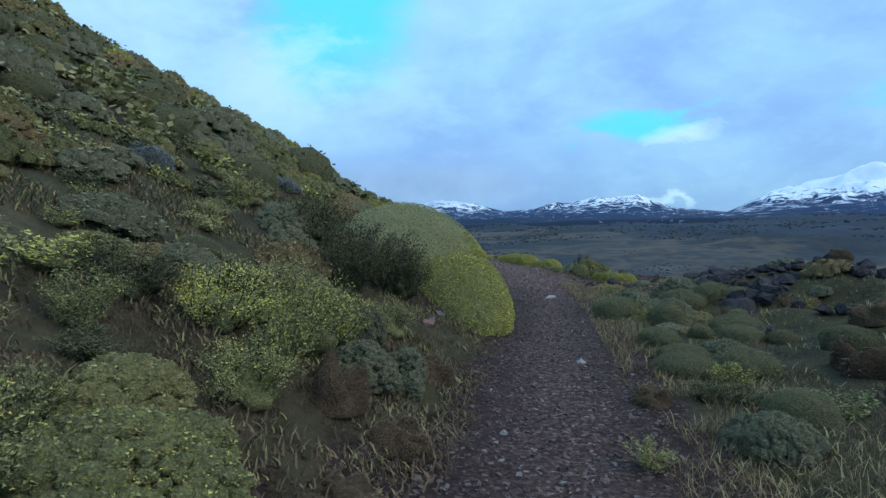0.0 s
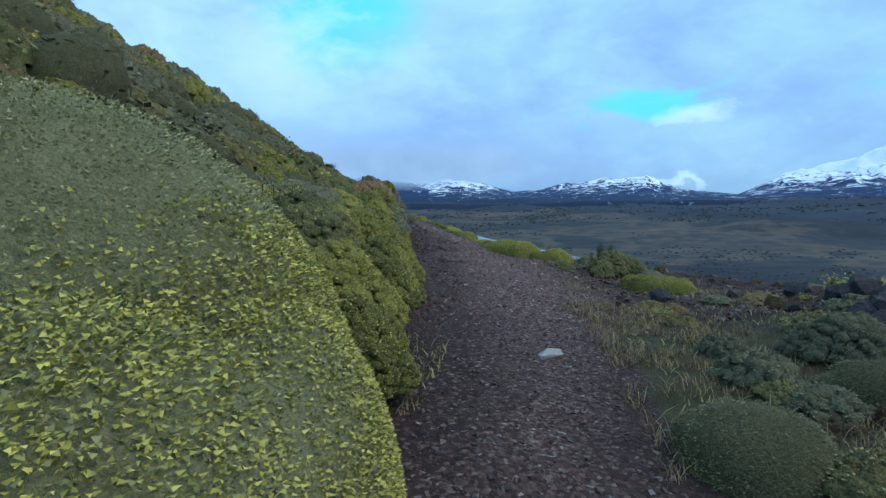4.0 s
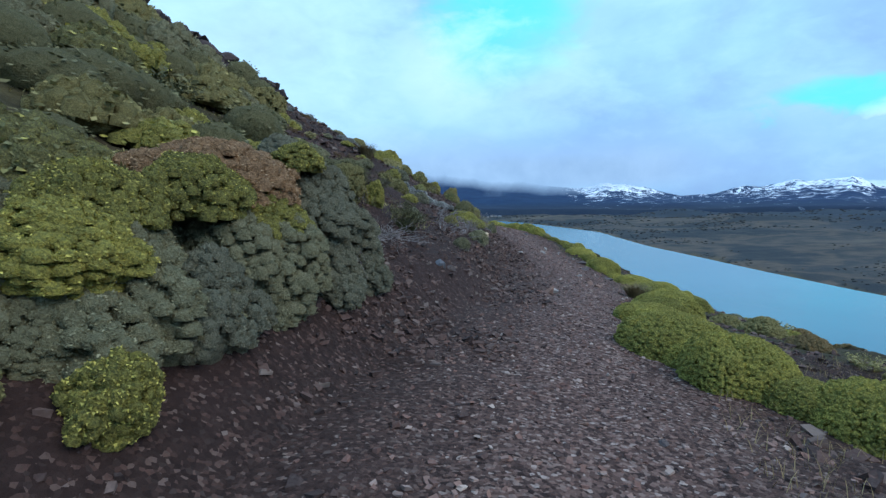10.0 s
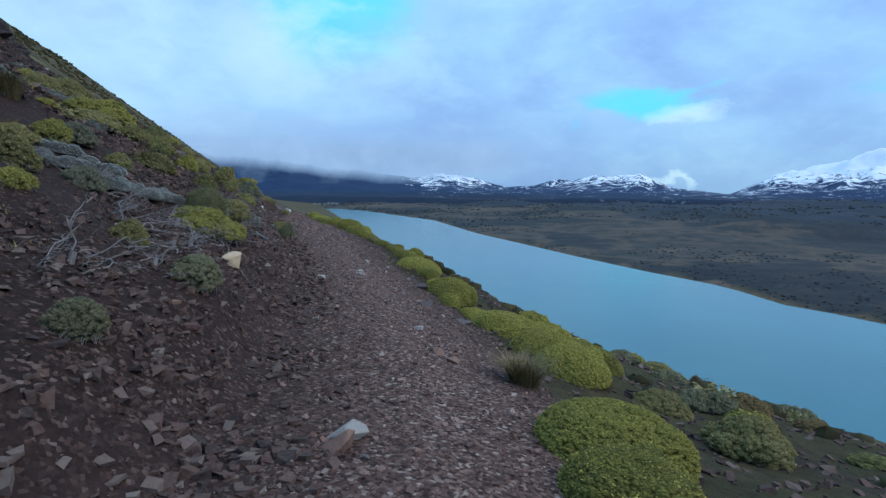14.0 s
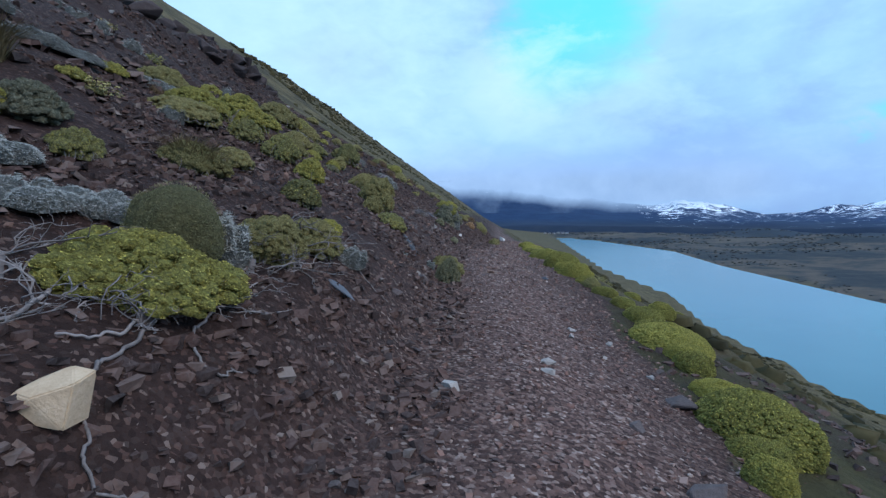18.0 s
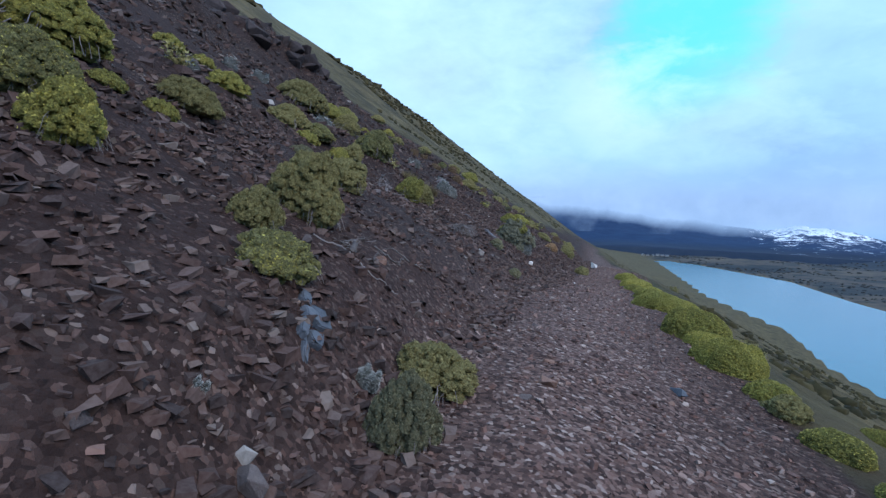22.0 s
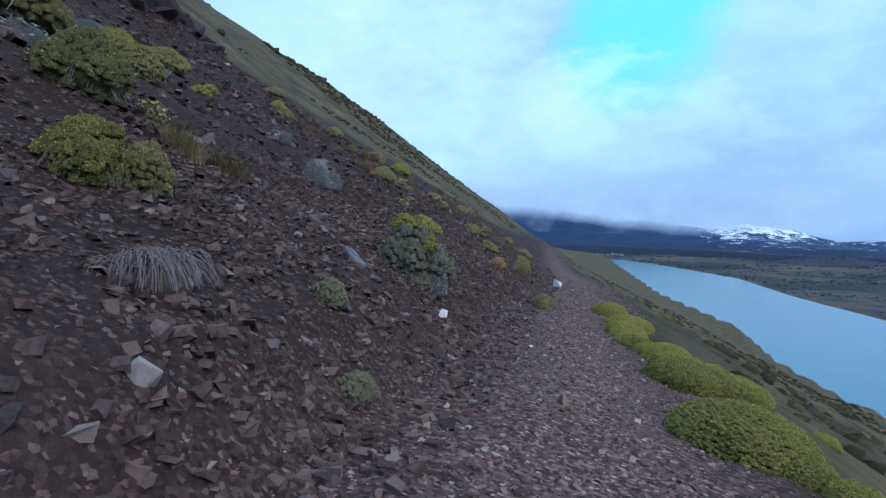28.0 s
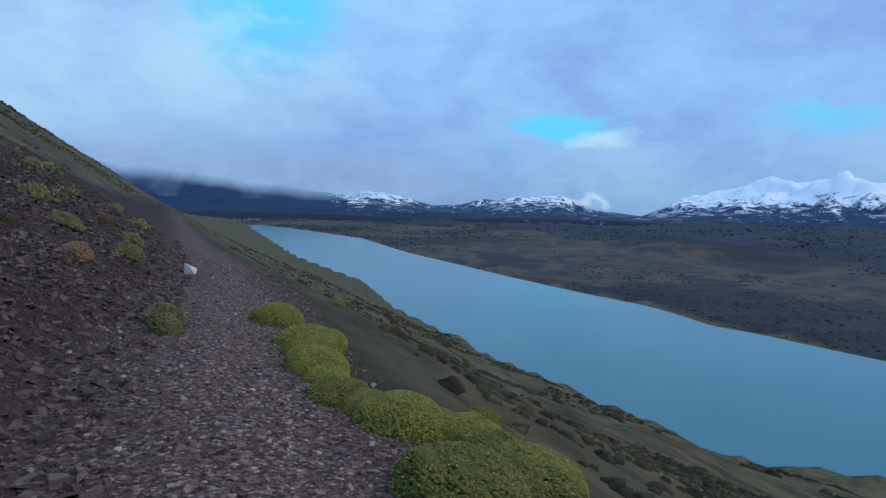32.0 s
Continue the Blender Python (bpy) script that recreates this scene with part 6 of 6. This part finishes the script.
def place_stones():
    for rows, mat, label, flat in ((STONE_PALE_A, M_PALE, "pale angular stone lying on the dark scree", 0.6), (STONE_PALE_B, M_WHITE, "white angular stone beside the trail", 0.45),
                                   (STONE_ROCK_A, M_ROCK, "brown-grey angular rock on the scree", 0.6), (STONE_ROCK_B, M_ROCK, "brown-grey angular rock on the scree", 0.6),
                                   (STONE_RED, M_REDROCK, "reddish angular rock on the scree", 0.6), (STONE_SLATE, M_SLATE, "blue-grey flat slab of slate on the slope", 0.45),
                                   (STONE_LAVA, M_LAVA, "dark grey lava boulder beside the trail", 0.8)):
        for x, y, w, h in rows:
            put_rock("stone", x, y, w, h, mat, label, "stones beside the trail", flat)
    tan_block(1.67, 28.37)
    grey_slab(1.36, 30.75)
    # along the slope from the upper piece down to the lowest
    split_slab(0.42, 34.16, -0.65, ((0.0, 0.08, 0.19, 0.15, 0.035, 0.5), (-0.04, 0.0, 0.11, 0.08, 0.05, 0.2), (0.06, 0.01, 0.12, 0.12, 0.06, 0.1), (0.17, 0.025, 0.13, 0.10, 0.05, 0.15), (0.15, -0.03, 0.19, 0.07, 0.05, -0.1), (0.29, -0.04, 0.15, 0.045, 0.03, 0.2)), "blue-grey slate slab split into slumped blocks", M_SLATE)
    split_slab(-2.83, 43.28, -0.35, ((-0.08, 0.02, 0.26, 0.15, 0.05, 0.1), (0.12, -0.02, 0.26, 0.2, 0.06, -0.2), (0.0, -0.04, 0.2, 0.12, 0.06, 0.4)), "grey folded flat slab lying on the scree", M_GREYSLAB)
    split_slab(-3.45, 43.41, -0.25, ((-0.06, 0.0, 0.24, 0.15, 0.07, 0.0), (0.12, 0.0, 0.2, 0.1, 0.04, -0.2)), "brown-grey flat rock on the scree", M_ROCK)
    put_rock("stone", -1.34, 39.8, 0.2, 0.18, M_PALE, "grey-white broken rock on the scree", "stones beside the trail", 0.6)
    rng = np.random.default_rng(31)
    # stones strewn over the scree
    for count, s_range, d_range, sizes in ((130, (26, 50), (0.6, 5.5), (0.06, 0.14)), (60, (20, 60), (5, 14), (0.15, 0.4)), (45, (12, 58), (-1.6, 1.0), (0.05, 0.11)), (30, (-1, 12), (-0.7, 0.5), (0.04, 0.08))):
        xs, ys, _, _ = strew(count, s_range, d_range, rng)
        for x, y in zip(xs, ys):
            w = rng.uniform(*sizes)
            mat, label = ((M_ROCK, "brown-grey angular rock on the scree"), (M_ROCK, "brown-grey angular rock on the scree"), (M_REDROCK, "reddish angular rock on the scree"), (M_ROCK, "brown-grey angular rock on the scree"))[int(rng.integers(0, 4))] if rng.random() > 0.08 else (M_PALE, "small pale stone on the scree")
            put_rock("stone", float(x), float(y), w, w * rng.uniform(0.4, 0.7), mat, label, "stones strewn over the scree", 0.6, 0.4)
    # broken lava on the bench beside the first stretch
    xs, ys, _, _ = strew(150, (2.5, 15), (-9.5, -2.6), rng)
    hx, hy, _, _ = strew(240, (9.6, 13.6), (-8.8, -3.8), rng)
    for x, y in zip(np.r_[xs, hx], np.r_[ys, hy]):
        w = rng.uniform(0.14, 0.44) * (1.25 if fbm(np.array([x / 2]), np.array([y / 2]), 2, 5)[0] > 0 else 0.7)
        put_rock("lava_rock", float(x), float(y), w, w * rng.uniform(0.6, 1.1), M_LAVA, "dark broken lava rock on the bench", "lava rocks on the bench", 0.9, 0.6, 0.15)
    # crags of the rocky rib on the skyline
    xs, ys, _, _ = strew(120, (37, 58), (13.8, 16.6), rng)
    for x, y in zip(xs, ys):
        w = rng.uniform(0.5, 1.9)
        put_rock("crag", float(x), float(y), w, w * rng.uniform(0.4, 0.75), M_CRAG, "dark jagged crag on the ridge", "crags of the ridge", 0.5, 0.25, 0.45)


M_CRAG = simple_material("dark_crag", [(0.2, (0.032, 0.026, 0.027)), (0.8, (0.085, 0.068, 0.066))], 2.5, 0.95, 1.0, 0.08)


def place_gravel():
    rng = np.random.default_rng(37)
    for name, n, s_range, d_range, lo, hi, label in (("gravel", 15000, (-1, 13), (-0.85, 0.75), 0.006, 0.038, "fine dark gravel of the trail"),
                                                     ("gravel", 52000, (12, 62), (-1.8, 1.7), 0.008, 0.050, "dark stony gravel of the trail"),
                                                     ("scree", 96000, (18, 56), (0.45, 4.8), 0.009, 0.10, "loose reddish-brown scree above the trail"),
                                                     ("scree", 11000, (24, 60), (4.6, 16), 0.04, 0.22, "coarse scree of the upper slope"),
                                                     ("scree", 9000, (55, 80), (0.5, 7), 0.03, 0.16, "coarse scree above the trail's far end"),
                                                     ("scree", 12000, (11.5, 18), (0.8, 3.2), 0.010, 0.06, "loose reddish-brown scree beside the trail"),
                                                     ("scree", 9000, (13, 34), (-9, -1.6), 0.02, 0.12, "stony rubble of the bench below the trail")):
        x, y, s, d = strew(n, s_range, d_range, rng)
        bare = fbm(x / 0.9, y / 0.9, 3, 41) + 0.35 * rng.normal(0, 0.5, n)
        keep = bare > (np.where(s < 31.5, 0.14, -0.22) if name == "scree" and lo < 0.02 else -9)
        if lo == 0.008:  # the tread thins out into the scree
            keep &= rng.random(n) < 1 - ease(d + 0.5 * bare, 0.35, 1.4)
        x, y, n = x[keep], y[keep], int(keep.sum())
        size = lo + (hi - lo) * rng.random(n) ** 3.4
        chips(name, x, y, size, rng, (M_GRIT if label.startswith("fine") else M_GRAVEL) if name == "gravel" else M_SCREE, label)


def place_grass():
    rng = np.random.default_rng(43)
    for n, s_range, d_range, h, mat, label in ((14000, (-0.5, 14), (-2.2, -0.7), 0.10, M_STRAW, "dry straw grass along the trail"), (26000, (-0.5, 14), (-2.6, -0.65), 0.08, LEAVES["dry_grass"], "dry brown grass along the trail"), (52000, (-0.5, 7.2), (0.55, 2.8), 0.05, LEAVES["dry_grass"], "dry brown grass along the trail"),
                                               (9000, (8, 24), (-4.5, -1.2), 0.1, M_STRAW, "thin dry grass among rubble")):
        x, y, s, d = strew(n, s_range, d_range, rng)
        keep = fbm(x / 0.45, y / 0.45, 2, 91) > -0.12
        x, y = x[keep], y[keep]
        blades("grass", x, y, h * rng.uniform(0.4, 1.3, len(x)), rng, mat, label, 1.5, 0.014)
    for x, y, w, h in TUFTS:
        n = 900
        a, r = rng.uniform(0, 6.28, n), w * 0.28 * np.sqrt(rng.random(n))
        blades("grass_tuft", x + r * np.cos(a), y + r * np.sin(a), h * rng.uniform(0.6, 1.1, n), rng, LEAVES["tussock"], "upright tan grass tuft on the slope", 1.5, 0.010)


def heath_cover():
    """Small leaves and sprigs that cover the ground between the bushes."""
    rng = np.random.default_rng(53)
    for n, s_range, d_range, mat, label in ((30000, (-0.6, 11.5), (0.75, 6.5), M_OLIVE, "low olive heath sprigs between bushes"), (30000, (-0.6, 9), (0.6, 5), LEAVES["dry_grass"], "dry brown heath sprigs between bushes"),
                                            (12000, (-0.6, 16), (-7, -1.0), M_OLIVE, "low olive sprigs on the bench"), (9000, (11, 27), (2.6, 8), M_OLIVE, "low olive sprigs between bushes")):
        x, y, s, d = strew(n, s_range, d_range, rng)
        keep = fbm(x / 0.6, y / 0.6, 3, 97) > -0.08
        x, y = x[keep], y[keep]
        blades("heath", x, y, rng.uniform(0.025, 0.08, len(x)), rng, mat, label, 1.6, 0.09)


TUFTS = [(-1.86, 30.2, 0.5, 0.35), (-4.46, 42.4, 0.75, 0.27), (-4.3, 42.9, 0.65, 0.24), (4.9, 27.5, 0.5, 0.32), (-0.3, 31.0, 0.6, 0.3)]
# x, y, width, branches
DEADWOOD = [(1.2, 29.15, 0.6, 7), (1.36, 29.0, 0.6, 7), (1.32, 29.6, 0.6, 7), (1.3, 28.2, 0.6, 6), (1.15, 30.0, 0.6, 6), (1.0, 28.6, 0.8, 8), (0.95, 27.7, 0.9, 9), (1.3, 27.75, 0.6, 5), (1.1, 30.2, 0.7, 8), (1.15, 22.8, 0.9, 9), (1.25, 26.2, 0.9, 7), (1.5, 26.9, 0.6, 5), (1.2, 23.5, 0.7, 6), (-0.15, 35.2, 0.5, 4),
            (0.75, 30.9, 0.8, 8), (0.2, 28.4, 0.9, 6), (1.0, 17.4, 0.6, 6), (-3.0, 39.4, 0.8, 6), (-1.75, 37.0, 0.4, 6)]


def put_root(points, radius, rng):
    """A bared root creeping down the bank."""
    pts = np.array(points, float)
    at = np.linspace(0, len(pts) - 1, 9 * len(pts))
    x, y = (smooth(np.interp(at, np.arange(len(pts)), pts[:, k]), 2) + smooth(rng.normal(0, 0.016, len(at)), 1) for k in (0, 1))
    z = surface(x, y) + radius * 0.7 + np.abs(smooth(rng.normal(0, 0.02, len(at)), 2))
    v, f = tube(np.stack([x, y, z], 1), radius, radius * 0.4, 6)
    tagged(new("bared_root", mesh_of("bared_root", v, f, [M_TWIG])), "pale crooked bared root creeping over dark soil", "root", group="bared roots on the bank")


def dead_tuft(x, y, w, h):
    """A dead tussock: bleached stems bent over a dark foot, all to the downhill side."""
    rng = np.random.default_rng(83)
    v, f = ball(6, 12)
    foot = new("dead_tussock", mesh_of("foot", v * (1 + rng.normal(0, 0.06, (len(v), 1))) * np.array([0.36 * w, 0.36 * w, 0.62 * h]), f, [M_STEM]))
    foot.matrix_basis = Matrix.Translation((x, y, height_at(x, y) - 0.02))
    vs, fs, n = [], [], 0
    for i in range(190):
        a, r = rng.normal(-0.2, 1.0), rng.uniform(0.05, 0.25) * w
        way = np.array([math.cos(a), math.sin(a), 0])
        base = np.array([-0.16 * w, 0, 0]) + np.array([rng.normal(0, 0.12 * w), rng.normal(0, 0.16 * w), 0])
        top, reach = h * rng.uniform(0.7, 1.05), w * rng.uniform(0.35, 0.6)
        pts = [base + way * (r * 0.3 + reach * u) + np.array([0, 0, top * (1 - (1.6 * u - 0.6) ** 2)]) + rng.normal(0, 0.006, 3) for u in np.linspace(0, 1, 7)]
        sv, sf = tube(pts, 0.0026, 0.0013, 3)
        vs.append(sv)
        fs.append(sf + n)
        n += len(sv)
    part("bent_straw", mesh_of("bent_straw", np.concatenate(vs), np.concatenate(fs), [M_TWIG]), foot, "bleached bent stems")
    tagged(foot, "dead grey tussock of bent bleached stems on scree", "dead tussock", group="dead shrubs on the slope")


ROOTS = [((1.25, 29.2), (1.33, 29.16), (1.52, 28.81), (1.60, 28.55), (1.75, 28.44), (1.88, 28.35), (2.0, 28.5)), ((1.3, 29.45), (1.40, 29.43), (1.53, 29.10), (1.68, 29.10), (1.72, 29.28)), ((1.33, 29.16), (1.45, 28.85), (1.4, 28.55)),
         ((1.0, 28.9), (1.25, 28.6), (1.3, 28.2), (1.2, 27.9)), ((0.9, 27.5), (1.15, 27.5), (1.35, 27.75), (1.42, 27.6)), ((1.1, 31.3), (1.15, 31.45), (1.31, 31.47), (1.40, 31.6)), ((0.95, 30.3), (1.3, 30.5), (1.4, 30.4)),
         ((-0.25, 34.85), (-0.02, 35.09), (0.1, 35.15), (0.2, 35.35)), ((-0.3, 35.9), (-0.17, 36.09), (-0.16, 36.3)), ((-0.25, 35.6), (-0.1, 35.75), (-0.2, 35.95))]


def place_deadwood():
    for x, y, w, n in DEADWOOD:
        put_deadwood(x, y, w, round(n * 1.7), "bleached grey tangle of dead branches on the slope")
    dead_tuft(-2.0, 40.35, 0.46, 0.2)
    dead_tuft(1.3, 21.3, 0.5, 0.3)
    rng = np.random.default_rng(61)
    for points in ROOTS:
        put_root(points, 0.012 if points[0][1] < 30 else 0.0065, rng)


def place_hamlet():
    """A few pale houses at the head of the lake."""
    v, f = [(-5, -4, -2), (5, -4, -2), (5, 4, -2), (-5, 4, -2), (-5, -4, 4), (5, -4, 4), (5, 4, 4), (-5, 4, 4)], [(0, 1, 5, 4), (1, 2, 6, 5), (2, 3, 7, 6), (3, 0, 4, 7), (4, 5, 6, 7)]
    wall = mesh_of("wall", v, f, [M_PALE], False)
    rv = [(-6, -5, 4.1), (6, -5, 4.1), (6, 5, 4.1), (-6, 5, 4.1), (-6, 0, 7.5), (6, 0, 7.5)]
    roof = mesh_of("roof", rv, [(0, 1, 5, 4), (2, 3, 4, 5)], [M_SLATE], False)
    for i in range(6):
        az, r = radians(7.0 + 0.45 * i), 2180 + 40 * (i % 3)
        x, y = -math.sin(az) * r, math.cos(az) * r
        ob = new("house", wall)
        ob.matrix_basis = Matrix.LocRotScale((x, y, height_at(x, y)), Euler((0, 0, 0.4 * i)), (1.2, 1, 1))
        part("roof", roof, ob)
        tagged(ob, "small pale house far off at the lake's head", "house", group="houses at the head of the lake")


place_plants()
fill_plants()
join_far_plants()
flank_scrub()
far_woods()
place_deadwood()
place_hamlet()
place_stones()
place_grass()
heath_cover()
place_gravel()
